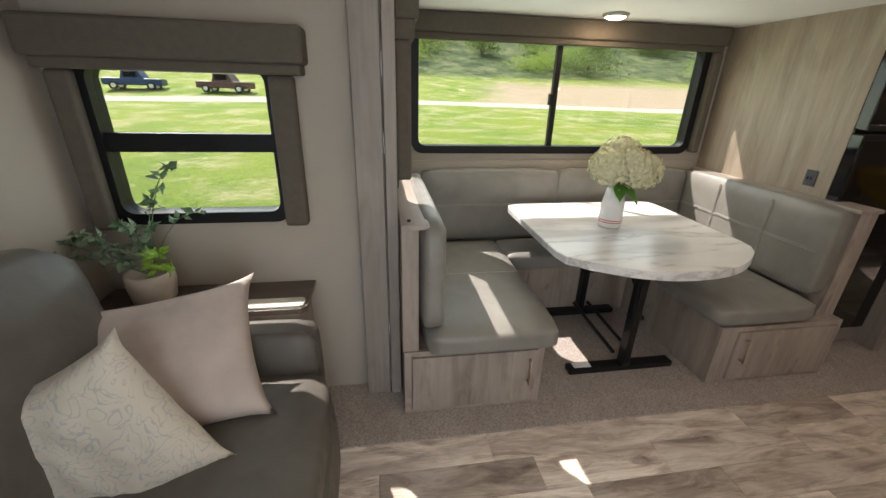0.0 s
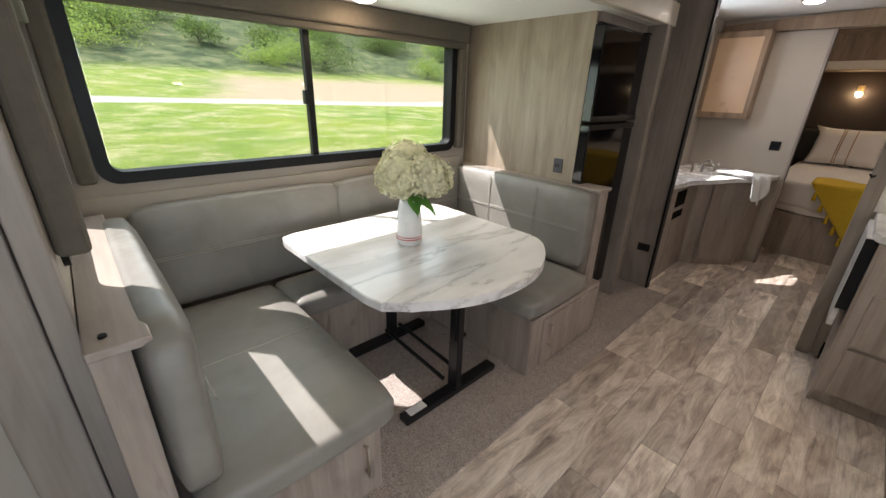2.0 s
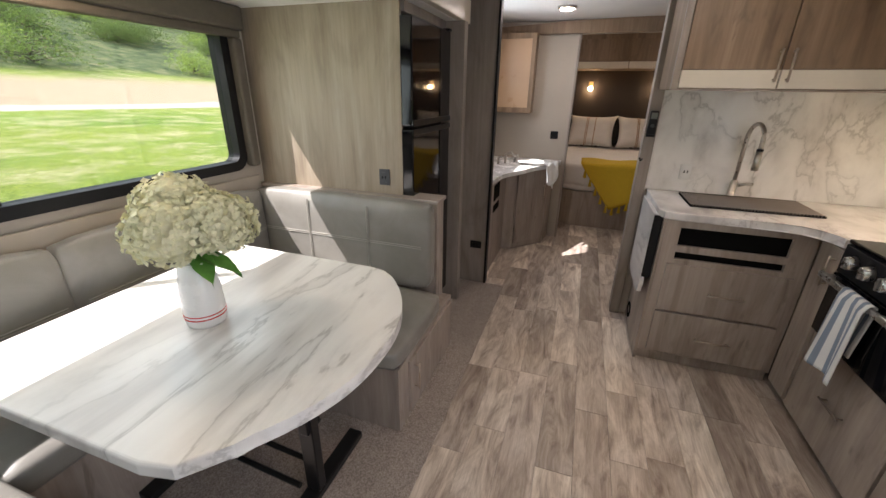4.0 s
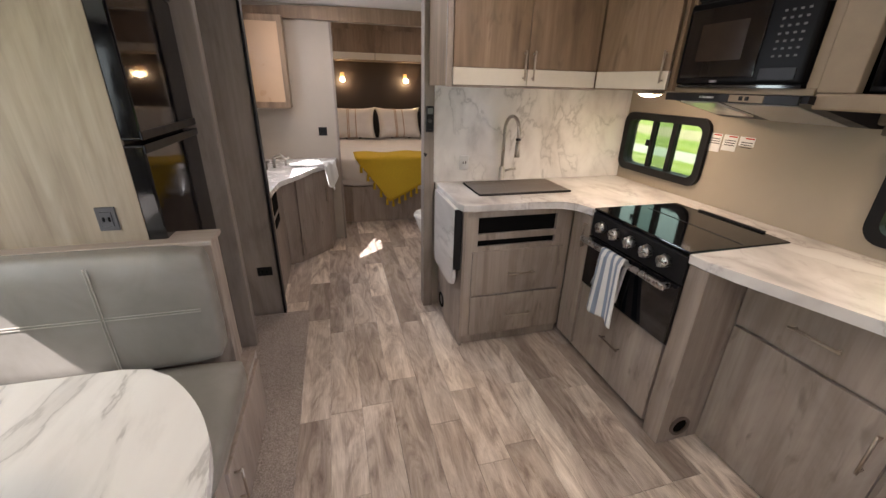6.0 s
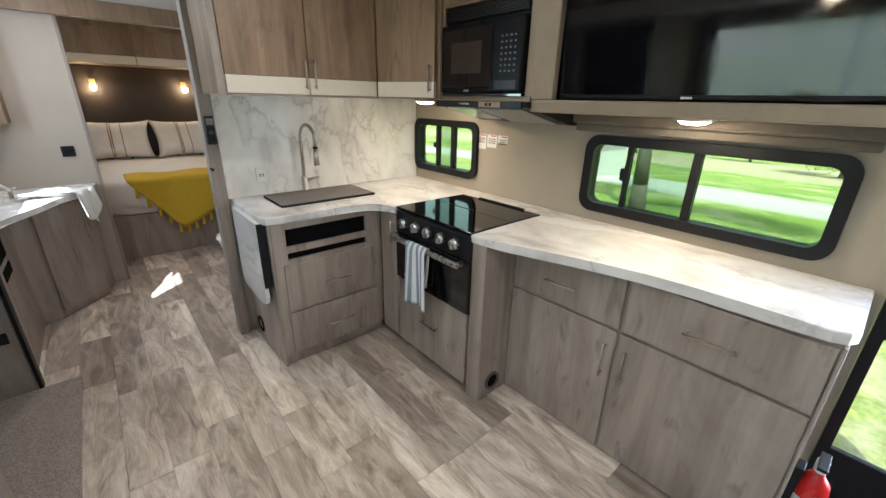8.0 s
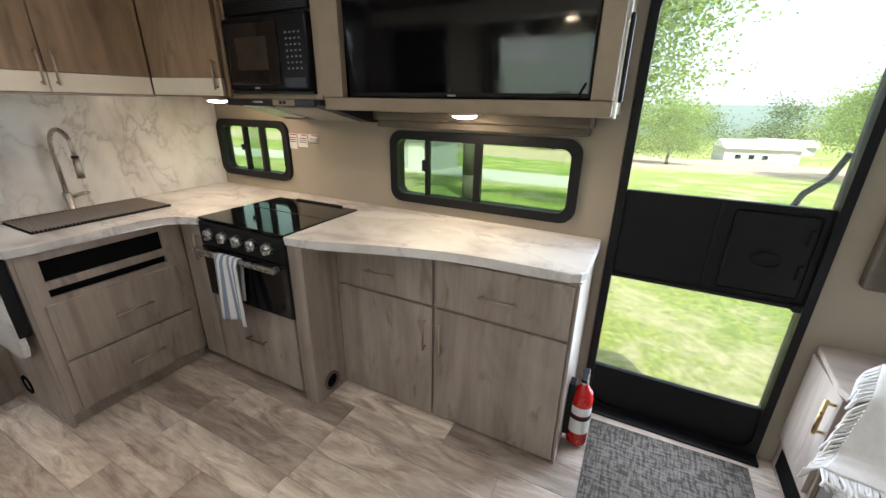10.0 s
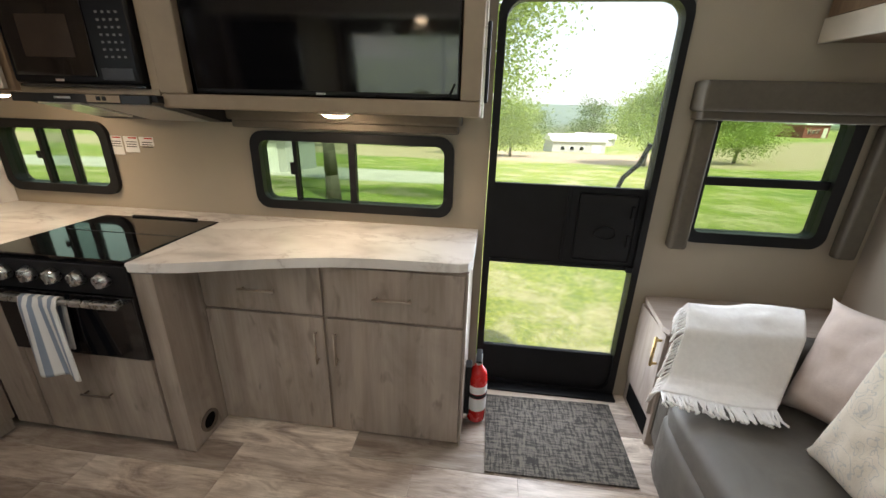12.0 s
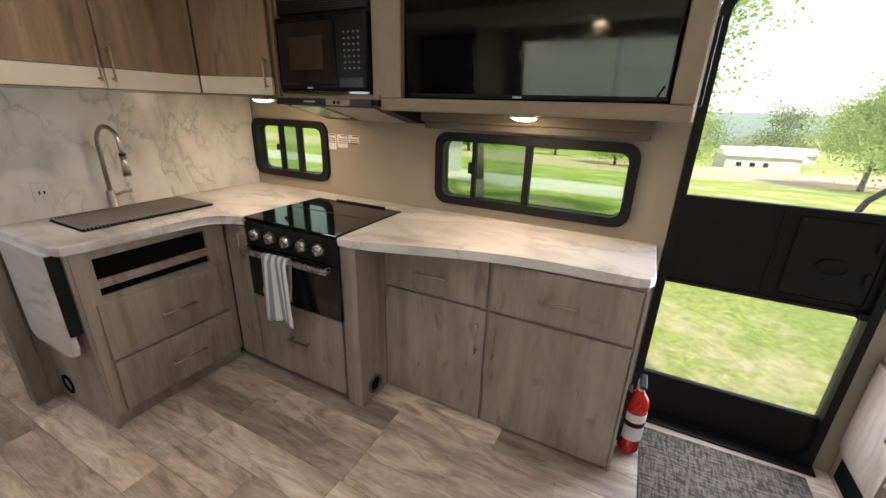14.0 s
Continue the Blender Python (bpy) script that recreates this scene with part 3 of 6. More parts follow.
def bench(name, x0, x1, y0, back, door_x, handle_x, label):
    """A dinette bench along y; back: -1 where its backrest stands at x0, 1 at x1."""
    root = thing(name, ((x0 + x1) / 2, (y0 + 3.6) / 2, 0.009), label, "bench", "dinette benches")
    part("base", B((x0, y0 + 0.02, 0.009), (x1, 3.6, 0.355)), OAK, root)
    part("front_frame", wall(bmesh.new(), XZ, x0, x1, 0.009, 0.355, y0, y0 + 0.019, [(door_x[0] - 0.004, 0.03, door_x[1] + 0.004, 0.33)]), OAK, root)
    d = part("door", B((door_x[0], y0 - 0.012, 0.033), (door_x[1], y0 + 0.008, 0.327), 0.003), OAK, root)
    pull(d, (handle_x, y0 - 0.012, 0.16), (handle_x, y0 - 0.012, 0.28), (0, -0.025, 0))
    return root


lb = bench("dinette_bench", 0.85, 1.51, 2.43, -1, (0.885, 1.475), 1.435, "grey-oak dinette bench with grey upholstered seat")
part("end_panel", B((0.845, 2.44, 0.355), (0.915, 3.5, 0.93), 0.002), OAK, lb)
part("cap", B((0.843, 2.425, 0.93), (0.955, 3.52, 0.952), 0.004), OAK_H, lb, "polished cap with a small screw")
cu = part("seat_cushion", cushion(bmesh.new(), (0.95, 2.37, 0.357), (1.55, 3.49, 0.475), 0.035, 0.012, 11), LEATHER, lb, "grey seat cushion", True)
part("seam", B((0.975, 2.93, 0.4845), (1.52, 2.936, 0.488)), STITCH, cu)
cu = part("back_cushion", cushion(bmesh.new(), (0.92, 2.40, 0.48), (1.03, 3.5, 0.95), 0.04, 0.012), LEATHER, lb, "grey back cushion", True)
part("seam", B((1.0405, 2.44, 0.715), (1.0435, 3.45, 0.72)), STITCH, cu)
for y in (2.48, 3.3):
    part("screw", cyl(bmesh.new(), (0.878, y, 0.952), (0.878, y, 0.958), 0.008, None, 10), BLACK, lb)

rb = bench("dinette_bench", 2.46, 3.19, 2.435, 1, (2.565, 3.165), 2.61, "grey-oak dinette bench beside the refrigerator")
part("end_panel", B((3.085, 2.49, 0.355), (3.19, 3.6, 0.93), 0.002), OAK, rb)
part("cap", B((3.06, 2.478, 0.93), (3.2, 3.6, 0.95), 0.004), OAK_H, rb)
cu = part("seat_cushion", cushion(bmesh.new(), (2.42, 2.43, 0.357), (3.0, 3.5, 0.47), 0.035, 0.012), LEATHER, rb, "grey seat cushion", True)
part("seam", B((2.45, 2.98, 0.4795), (2.97, 2.986, 0.483)), STITCH, cu)
cu = part("back_cushion", cushion(bmesh.new(), (2.97, 2.5, 0.475), (3.083, 3.58, 0.94), 0.035, 0.01, 11), LEATHER, rb, "quilted grey back cushion", True)
for z in (0.715, 0.725):
    part("seam", B((2.9555, 2.53, z), (2.96, 3.55, z + 0.003)), STITCH, cu)
for y in (2.83, 2.838, 3.2, 3.208):
    part("seam", B((2.9555, y, 0.5), (2.96, y + 0.003, 0.915)), STITCH, cu)

mb = thing("dinette_bench", (2.0, 3.4, 0.009), "low grey-oak bench below the dinette window", "bench", "dinette benches")
part("base", B((1.515, 3.23, 0.009), (2.455, 3.6, 0.355)), OAK, mb)
for a, b in ((1.555, 1.985), (1.987, 2.415)):
    part("seat_cushion", cushion(bmesh.new(), (a, 3.19, 0.357), (b, 3.5, 0.47), 0.03, 0.008), LEATHER, mb, "grey seat cushion", True)
for a, b in ((1.035, 1.98), (1.985, 2.96)):
    cu = part("back_cushion", cushion(bmesh.new(), (a, 3.5, 0.475), (b, 3.6, 0.945), 0.03, 0.01), LEATHER, mb, "grey back cushion", True)
    for z in (0.715, 0.725):
        part("seam", B((a + 0.03, 3.4855, z), (b - 0.03, 3.49, z + 0.003)), STITCH, cu)
part("ledge", B((0.855, 3.6, 0.9), (3.06, 3.619, 1.0), 0.003), WALL_PALE, mb)

tb = thing("dinette_table", (2.12, 2.95, 0.009), "marble-topped dinette table on a black folding pedestal", "table")
out = [(1.572, 3.31), (1.588, 3.37), (1.65, 3.395), (2.53, 3.405), (2.6, 3.385), (2.62, 3.33), (2.615, 2.63), (2.6, 2.555), (2.55, 2.492)]
out += [(2.55 - 0.895 * k / 30, 2.492 - 0.18 * (1 - abs(k / 15 - 1) ** 2.3) - 0.012 * k / 30) for k in range(1, 30)] + [(1.645, 2.475), (1.592, 2.52), (1.575, 2.6)]
part("tabletop", prism(bmesh.new(), out, 0.712, 0.752, r=0.008), MARBLE, tb, "white marble laminate top")
for y, x0, x1 in ((2.615, 1.755, 2.375), (3.2, 1.83, 2.36)):
    part("foot", B((x0, y - 0.032, 0.009), (x1, y + 0.032, 0.045), 0.006), BLACK_STEEL, tb)
    cx = (x0 + x1) / 2 + 0.02
    leg = part("leg", B((cx - 0.02, y - 0.03, 0.045), (cx + 0.02, y + 0.03, 0.66), 0.004), BLACK_STEEL, tb)
    part("inner_leg", B((cx - 0.03, y - 0.02, 0.33), (cx + 0.03, y + 0.02, 0.71), 0.004), BLACK_STEEL, leg)
    part("knob", cyl(bmesh.new(), (cx + 0.03, y, 0.33), (cx + 0.055, y, 0.33), 0.014, None, 10), BLACK_STEEL, leg)
for dx in (-0.05, 0.05):
    part("crossbar", tube(bmesh.new(), [(2.08 + dx, 2.64, 0.1), (2.11 + dx, 3.18, 0.1)], 0.011, 8), BLACK_STEEL, tb)
part("brace", tube(bmesh.new(), [(2.085, 2.645, 0.5), (2.1, 2.9, 0.7)], 0.011, 8), BLACK_STEEL, tb)
part("brace", tube(bmesh.new(), [(2.115, 3.17, 0.5), (2.1, 2.92, 0.7)], 0.011, 8), BLACK_STEEL, tb)
part("label", B((1.785, 2.595, 0.0455), (1.885, 2.64, 0.047)), WHITE, tb, "white paper sticker on the foot")

vase = thing("vase", (2.035, 2.92, 0.752), "white ribbed ceramic vase with two thin red rings", "vase")
part("body", lathe(bmesh.new(), (2.035, 2.92, 0.752), [(0.056, 0), (0.06, 0.01), (0.062, 0.05), (0.06, 0.13), (0.05, 0.19), (0.045, 0.215), (0.04, 0.217), (0.042, 0.19), (0.05, 0.12), (0.05, 0.02)]), CERAMIC, vase, "", True)
for z in (0.03, 0.042):
    part("stripe", lathe(bmesh.new(), (2.035, 2.92, 0.752), [(0.0622, z), (0.0628, z + 0.001), (0.0628, z + 0.003), (0.0622, z + 0.004)]), RED, vase, "thin red ring")

# ---- kitchen ----
def drawer_front(root, f, u0, v0, u1, v1, w, out, hu0, hu1, hv, name="drawer"):
    lo, hi = f(u0, v0, w), f(u1, v1, w + out * 0.018)
    d = part(name, B([min(p) for p in zip(lo, hi)], [max(p) for p in zip(lo, hi)], 0.002), OAK, root)
    a, b, o = Vector(f(hu0, hv, w + out * 0.018)), Vector(f(hu1, hv, w + out * 0.018)), Vector(f(0, 0, out * 0.025))
    pull(d, a, b, o)
    return d


sc = thing("sink_cabinet", (3.7, 1.0, 0.0), "grey-oak sink cabinet with two slots and two drawers", "cabinet")
# Solid block; its near-black paints the shade seen through the slots.
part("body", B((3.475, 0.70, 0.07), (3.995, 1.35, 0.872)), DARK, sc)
part("side_panel", B((3.46, 1.345, 0.0), (3.995, 1.36, 0.872)), OAK, sc)
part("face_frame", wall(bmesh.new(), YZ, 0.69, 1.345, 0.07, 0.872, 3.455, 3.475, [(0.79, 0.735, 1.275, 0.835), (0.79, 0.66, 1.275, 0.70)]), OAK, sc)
part("toe_kick", B((3.48, 0.69, 0.0), (3.5, 1.345, 0.07)), OAK, sc)
drawer_front(sc, YZ, 0.735, 0.36, 1.305, 0.635, 3.455, -1, 0.93, 1.075, 0.49)
drawer_front(sc, YZ, 0.735, 0.085, 1.305, 0.345, 3.455, -1, 0.93, 1.075, 0.21)
part("vent", ring(bmesh.new(), rrect(3.82, 0.05, 3.93, 0.15, 0.045), rrect(3.835, 0.065, 3.915, 0.135, 0.034), 1.36, 1.366, XZ), DARK, sc)

cc = thing("corner_cabinet", (3.33, 0.5, 0.0), "narrow grey-oak corner cabinet beside the stove", "cabinet")
part("body", B((3.265, 0.05, 0.03), (3.455, 0.675, 0.872)), OAK, cc)
dr = part("door", B((3.275, 0.675, 0.05), (3.44, 0.692, 0.86), 0.002), OAK, cc)
pull(dr, (3.3, 0.692, 0.69), (3.3, 0.692, 0.81), (0, 0.025, 0))
# Toe gap's shade is put into this board's near-black.
part("toe_kick", B((3.265, 0.63, 0.0), (3.455, 0.65, 0.05)), DARK, cc)

st = thing("stove", (2.92, 0.4, 0.03), "black gas range with glass cover and five knobs", "stove")
part("body", B((2.635, 0.16, 0.48), (3.255, 0.69, 0.9)), BLACK, st)
part("cooktop_cover", B((2.64, 0.17, 0.905), (3.255, 0.70, 0.921), 0.004), GLOSS_BLACK, st, "black glass stove cover")
part("cover_hinge", B((2.75, 0.168, 0.921), (3.1, 0.185, 0.93), 0.003), BLACK, st)
part("cover_seam", B((2.66, 0.41, 0.9212), (3.2, 0.414, 0.9226)), BLACK_STEEL, st)
part("control_panel", B((2.637, 0.69, 0.775), (3.25, 0.705, 0.9), 0.004), BLACK, st)
for k in range(5):
    x = 2.735 + 0.106 * k
    kb = part("knob", cyl(bmesh.new(), (x, 0.705, 0.845), (x, 0.735, 0.842), 0.03, 0.026, 24), STEEL, st, "brushed steel knob", True)
    part("grip", B((x - 0.006, 0.733, 0.82), (x + 0.006, 0.745, 0.866), 0.003), STEEL, kb)
part("oven_door", B((2.637, 0.69, 0.492), (3.245, 0.712, 0.772), 0.004), GLOSS_BLACK, st, "black glass oven door")
part("oven_handle", B((2.67, 0.735, 0.738), (3.265, 0.757, 0.766), 0.008, 3), STEEL, st, "flat steel towel-bar handle")
for x in (2.69, 3.23):
    part("handle_stay", B((x - 0.012, 0.71, 0.742), (x + 0.012, 0.74, 0.762), 0.003), STEEL, st)

sd = thing("drawer_cabinet", (2.93, 0.5, 0.03), "grey-oak drawer under the oven", "cabinet")
part("body", B((2.64, 0.1, 0.03), (3.255, 0.67, 0.478)), OAK, sd)
dw = drawer_front(sd, XZ, 2.655, 0.04, 3.25, 0.472, 0.67, 1, 2.89, 3.005, 0.275)
dw.children[0].data.materials[0] = RIM_BROWN
# Near-black board, painted as the shaded gap under the drawer.
part("toe_kick", B((2.64, 0.6, 0.0), (3.255, 0.62, 0.03)), DARK, sd)

po = thing("kitchen_post", (2.585, 0.5, 0.0), "grey-oak boxed post with a round floor vent", "cabinet post")
part("body", B((2.548, 0.05, 0.0), (2.638, 0.69, 0.872), 0.002), OAK, po)
vt = part("vent_rim", ring(bmesh.new(), [(0.585 + 0.052 * math.cos(k / 24 * math.tau), 0.085 + 0.052 * math.sin(k / 24 * math.tau)) for k in range(24)],
          [(0.585 + 0.038 * math.cos(k / 24 * math.tau), 0.085 + 0.038 * math.sin(k / 24 * math.tau)) for k in range(24)], 2.54, 2.548, YZ), RIM_BROWN, po)
# No hole is cut: a flat disc carries the opening's shade as colour.
part("vent_hole", cyl(bmesh.new(), (2.5465, 0.585, 0.085), (2.5475, 0.585, 0.085), 0.038), DARK, po, "near-black disc for the shaded vent opening")

bc = thing("base_cabinet", (1.97, 0.24, 0.0), "grey-oak base cabinet with two drawers and two doors", "cabinet")
part("body", B((1.39, 0.01, 0.0), (2.546, 0.462, 0.872)), OAK, bc)
part("end_panel", B((1.38, 0.005, 0.0), (1.39, 0.478, 0.872), 0.002), OAK, bc)
drawer_front(bc, XZ, 1.995, 0.632, 2.54, 0.862, 0.462, 1, 2.205, 2.34, 0.737)
drawer_front(bc, XZ, 1.395, 0.632, 1.978, 0.862, 0.462, 1, 1.615, 1.755, 0.74)
for a, b, h in ((1.995, 2.54, 2.03), (1.395, 1.978, 1.943)):
    d = part("door", B((a, 0.462, 0.015), (b, 0.48, 0.618), 0.002), OAK, bc)
    pull(d, (h, 0.48, 0.41), (h, 0.48, 0.545), (0, 0.025, 0))

ct = thing("countertop", (2.6, 0.3, 0.874), "white marble-laminate L-shaped countertop with wavy edge", "countertop")
front = [(3.435, 1.30), (3.435, 1.0), (3.43, 0.86), (3.415, 0.79), (3.37, 0.74), (3.31, 0.716), (3.262, 0.705)]
wave = [(2.64, 0.70), (2.56, 0.695), (2.46, 0.668), (2.33, 0.625), (2.2, 0.582), (2.06, 0.54), (1.92, 0.508), (1.75, 0.488), (1.55, 0.482), (1.42, 0.478), (1.385, 0.462), (1.367, 0.43)]
outline = [(3.998, 0.004), (3.998, 1.39), (3.5, 1.388), (3.45, 1.365)] + front + [(3.262, 0.163), (2.637, 0.163)] + wave + [(1.367, 0.004)]
part("slab", prism(bmesh.new(), outline, 0.874, 0.915, r=0.007), MARBLE_TOP, ct, "marble-pattern laminate slab")
structure("backsplash", B((3.988, 0.004, 0.916), (3.999, 1.404, 1.5)), MARBLE, "marble-pattern backsplash behind the sink", "backsplash")

sk = thing("sink", (3.75, 0.92, 0.9), "inset sink covered by a roll-up steel rack", "sink")
# Flat sheet whose near-black replaces the shade of a sunk basin.
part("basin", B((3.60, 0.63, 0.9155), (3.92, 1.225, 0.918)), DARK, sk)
rk = thing("drying_rack", (3.75, 0.92, 0.919), "dark roll-up drying rack of thin steel bars", "drying rack")
bar = bmesh.new()
tube(bar, [(3.60, 0.0, 0.924), (3.92, 0.0, 0.924)], 0.0048, 6)
first = part("bar", bar, plain("dark_steel", (0.36, 0.31, 0.27), 0.45, 0.5), rk)
for k in range(40):
    o = first if k == 0 else first.copy()
    if k:
        scene.collection.objects.link(o)
    o.location = (0, 0.635 + 0.0148 * k, 0)
for x in (3.606, 3.914):
    part("edge_strip", B((x - 0.006, 0.63, 0.9185), (x + 0.006, 1.22, 0.928), 0.002), BLACK, rk)

fa = thing("faucet", (3.95, 0.945, 0.915), "brushed nickel gooseneck pull-down faucet", "faucet")
part("base", lathe(bmesh.new(), (3.95, 0.945, 0.915), [(0.028, 0), (0.028, 0.008), (0.02, 0.015), (0.02, 0.09), (0.014, 0.1)], 18), NICKEL, fa, "", True)
arc = [(3.95, 0.945, 1.01), (3.95, 0.945, 1.25)] + [(3.95 - 0.078 * (1 - math.cos(a)), 0.945 - 0.012 * (1 - math.cos(a)), 1.25 + 0.085 * math.sin(a)) for a in (math.pi * k / 12 for k in range(1, 13))] + [(3.793, 0.921, 1.215)]
part("neck", tube(bmesh.new(), arc, 0.011, 12), NICKEL, fa, "", True)
part("collar", cyl(bmesh.new(), (3.793, 0.921, 1.212), (3.793, 0.921, 1.2), 0.0155), BLACK_STEEL, fa, "dark collar", True)
part("spray_head", cyl(bmesh.new(), (3.793, 0.921, 1.2), (3.791, 0.921, 1.1), 0.014, 0.018), NICKEL, fa, "", True)
part("lever", tube(bmesh.new(), [(3.945, 0.925, 0.985), (3.935, 0.885, 1.0), (3.925, 0.855, 1.0)], 0.009), NICKEL, fa, "", True)

dl = thing("drop_leaf", (3.72, 1.38, 0.4), "folded-down marble-pattern counter leaf", "counter leaf")
lo = [(3.49, 0.885), (3.93, 0.885), (3.93, 0.47), (3.915, 0.42), (3.87, 0.395), (3.56, 0.395), (3.51, 0.415), (3.49, 0.46)]
part("leaf", prism(bmesh.new(), lo, 1.385, 1.408, XZ, r=0.004), MARBLE, dl)
for x in (3.55, 3.87):
    part("bracket", B((x - 0.012, 1.36, 0.55), (x + 0.012, 1.385, 0.86), 0.002), BLACK, dl, "black folding bracket")
part("edge_strip", B((3.478, 1.362, 0.52), (3.489, 1.406, 0.88), 0.002), BLACK, dl)

tw = thing("dish_towel", (2.99, 0.76, 0.5), "white dish towel with blue-grey stripes over the oven handle", "towel")


def stripes(name, a, c, axis, freq):
    m, n, l, b = shader(name, 0.95)
    tc, sp = n.new("ShaderNodeTexCoord"), n.new("ShaderNodeSeparateXYZ")
    l.new(tc.outputs["UV"], sp.inputs[0])
    mu, fr = n.new("ShaderNodeMath"), n.new("ShaderNodeMath")
    mu.operation, fr.operation = "MULTIPLY", "FRACT"
    mu.inputs[1].default_value = freq
    l.new(sp.outputs[axis], mu.inputs[0])
    l.new(mu.outputs[0], fr.inputs[0])
    v = place(n, l, (1, 1, 1))
    weave = noise_tex(n, l, v, 700, 2)
    r = ramp(n, l, fr.outputs[0], [(0.0, a), (0.42, a), (0.46, c), (0.88, c), (0.92, a)])
    l.new(mix(n, l, 0.3, r, ramp(n, l, weave, [(0.3, (0.7, 0.7, 0.7)), (0.7, (1, 1, 1))]), "MULTIPLY"), b.inputs["Base Color"])
    bump(n, l, b, weave, 0.5, 0.001)
    return m


def sheet(bm, f, nu, nv):
    """A cloth from a map of the unit square, with matching UVs."""
    uv = bm.loops.layers.uv.new("UVMap")
    g = [[bm.verts.new(f(i / nu, j / nv)) for j in range(nv + 1)] for i in range(nu + 1)]
    for i in range(nu):
        for j in range(nv):
            fc = bm.faces.new((g[i][j], g[i + 1][j], g[i + 1][j + 1], g[i][j + 1]))
            for lp, (a, b) in zip(fc.loops, ((i, j), (i + 1, j), (i + 1, j + 1), (i, j + 1))):
                lp[uv].uv = (a / nu, b / nv)
    return bm


def thick(ob, t):
    md = ob.modifiers.new("thickness", "SOLIDIFY")
    md.thickness, md.offset = t, 0
    return ob


def towel_fold(u, v):
    # v: 0 front hem, 0.5 over the bar, 1 back hem
    s = (v - 0.55)
    drop = abs(s) / (0.55 if s < 0 else 0.45)
    x = 2.99 + (u - 0.5) * (0.165 + 0.05 * drop) + (0.05 * drop if s > 0 else 0.0) - 0.02 * drop * (s < 0)
    fold = 0.013 * math.sin(u * 9 + 1.0) * (0.3 + drop)
    if drop < 0.08:
        return (x, 0.746 + (0.02 if s < 0 else -0.02) * drop / 0.08, 0.772 - 0.012 * (drop / 0.08) ** 2)
    z = 0.77 - (0.335 if s < 0 else 0.24) * drop
    y = 0.766 + fold + 0.02 * drop if s < 0 else 0.728 + 0.3 * fold
    return (x, y, z)


thick(part("cloth", sheet(bmesh.new(), towel_fold, 16, 40), stripes("striped_cotton", (0.74, 0.74, 0.73), (0.24, 0.29, 0.37), 0, 4.0), tw, "", True), 0.004)


def upper_door(root, f, u0, u1, w, out, handle_u, z0=1.5, z1=CEIL - 0.003):
    lo, hi = f(u0, z0 + 0.088, w), f(u1, z1, w + out * 0.018)
    d = part("door", B([min(p) for p in zip(lo, hi)], [max(p) for p in zip(lo, hi)], 0.002), BROWN_LIT_OAK, root)
    lo, hi = f(u0, z0 + 0.006, w), f(u1, z0 + 0.086, w + out * 0.02)
    part("band", B([min(p) for p in zip(lo, hi)], [max(p) for p in zip(lo, hi)], 0.002), CREAM_BAND, d, "cream band along the door's foot")
    pull(d, f(handle_u, z0 + 0.045, w + out * 0.02), f(handle_u, z0 + 0.16, w + out * 0.02), f(0, 0, out * 0.024), BRONZE)
    return d


uc = thing("wall_cabinet", (3.79, 1.0, 1.5), "oak wall cabinet, browned for warm light, with cream bands over the sink", "cabinet")
part("body", B((3.595, 0.59, 1.5), (3.995, 1.44, CEIL - 0.002)), BROWN_LIT_OAK, uc)
part("stile", B((3.578, 1.415, 1.495), (3.6, 1.445, CEIL - 0.002), 0.002), OAK, uc)
part("rail", B((3.578, 0.59, 1.494), (3.6, 1.414, 1.503), 0.002), OAK, uc)
upper_door(uc, YZ, 1.014, 1.412, 3.593, -1, 1.035)
upper_door(uc, YZ, 0.605, 1.008, 3.593, -1, 0.985)
# diagonal corner unit
du = thing("wall_cabinet", (3.6, 0.3, 1.5), "oak corner wall cabinet, browned for warm light, with cream band", "cabinet")
part("body", prism(bmesh.new(), [(3.995, 0.01), (3.995, 0.588), (3.6, 0.588), (3.6, 0.572), (3.195, 0.44), (3.195, 0.01)], 1.5, CEIL - 0.002), BROWN_LIT_OAK, du)
da, db = Vector((3.585, 0.585)), Vector((3.195, 0.458))
dirv = (db - da).normalized()
nrm = Vector((dirv.y, -dirv.x)) if dirv.y > 0 else Vector((-dirv.y, dirv.x))
nrm = nrm if nrm.y > 0 else -nrm


def diag(u, v, w):
    p = da + dirv * u + nrm * w
    return (p.x, p.y, v)


ln = (db - da).length
dd = part("door", prism(bmesh.new(), [(0.012, 1.588), (ln - 0.008, 1.588), (ln - 0.008, CEIL - 0.003), (0.012, CEIL - 0.003)], 0.0, 0.018, diag), BROWN_LIT_OAK, du)
part("band", prism(bmesh.new(), [(0.012, 1.506), (ln - 0.008, 1.506), (ln - 0.008, 1.586), (0.012, 1.586)], 0.0, 0.02, diag), CREAM_BAND, dd, "cream band along the door's foot")
pull(dd, diag(ln - 0.03, 1.545, 0.02), diag(ln - 0.03, 1.66, 0.02), (nrm.x * 0.024, nrm.y * 0.024, 0))

mc = thing("microwave_cabinet", (2.89, 0.2, 1.5), "tan-framed cabinet holding the microwave", "cabinet")
part("shelf", B((2.59, 0.01, 1.495), (3.193, 0.425, 1.517), 0.002), FRAME_TAN, mc)
part("side_panel", B((2.585, 0.01, 1.517), (2.622, 0.425, CEIL - 0.002), 0.002), FRAME_TAN, mc)
part("side_panel", B((3.175, 0.01, 1.517), (3.193, 0.425, CEIL - 0.002), 0.002), BROWN_LIT_OAK, mc)
part("top_panel", B((2.622, 0.01, 1.93), (3.175, 0.425, CEIL - 0.002), 0.002), BROWN_LIT_OAK, mc)
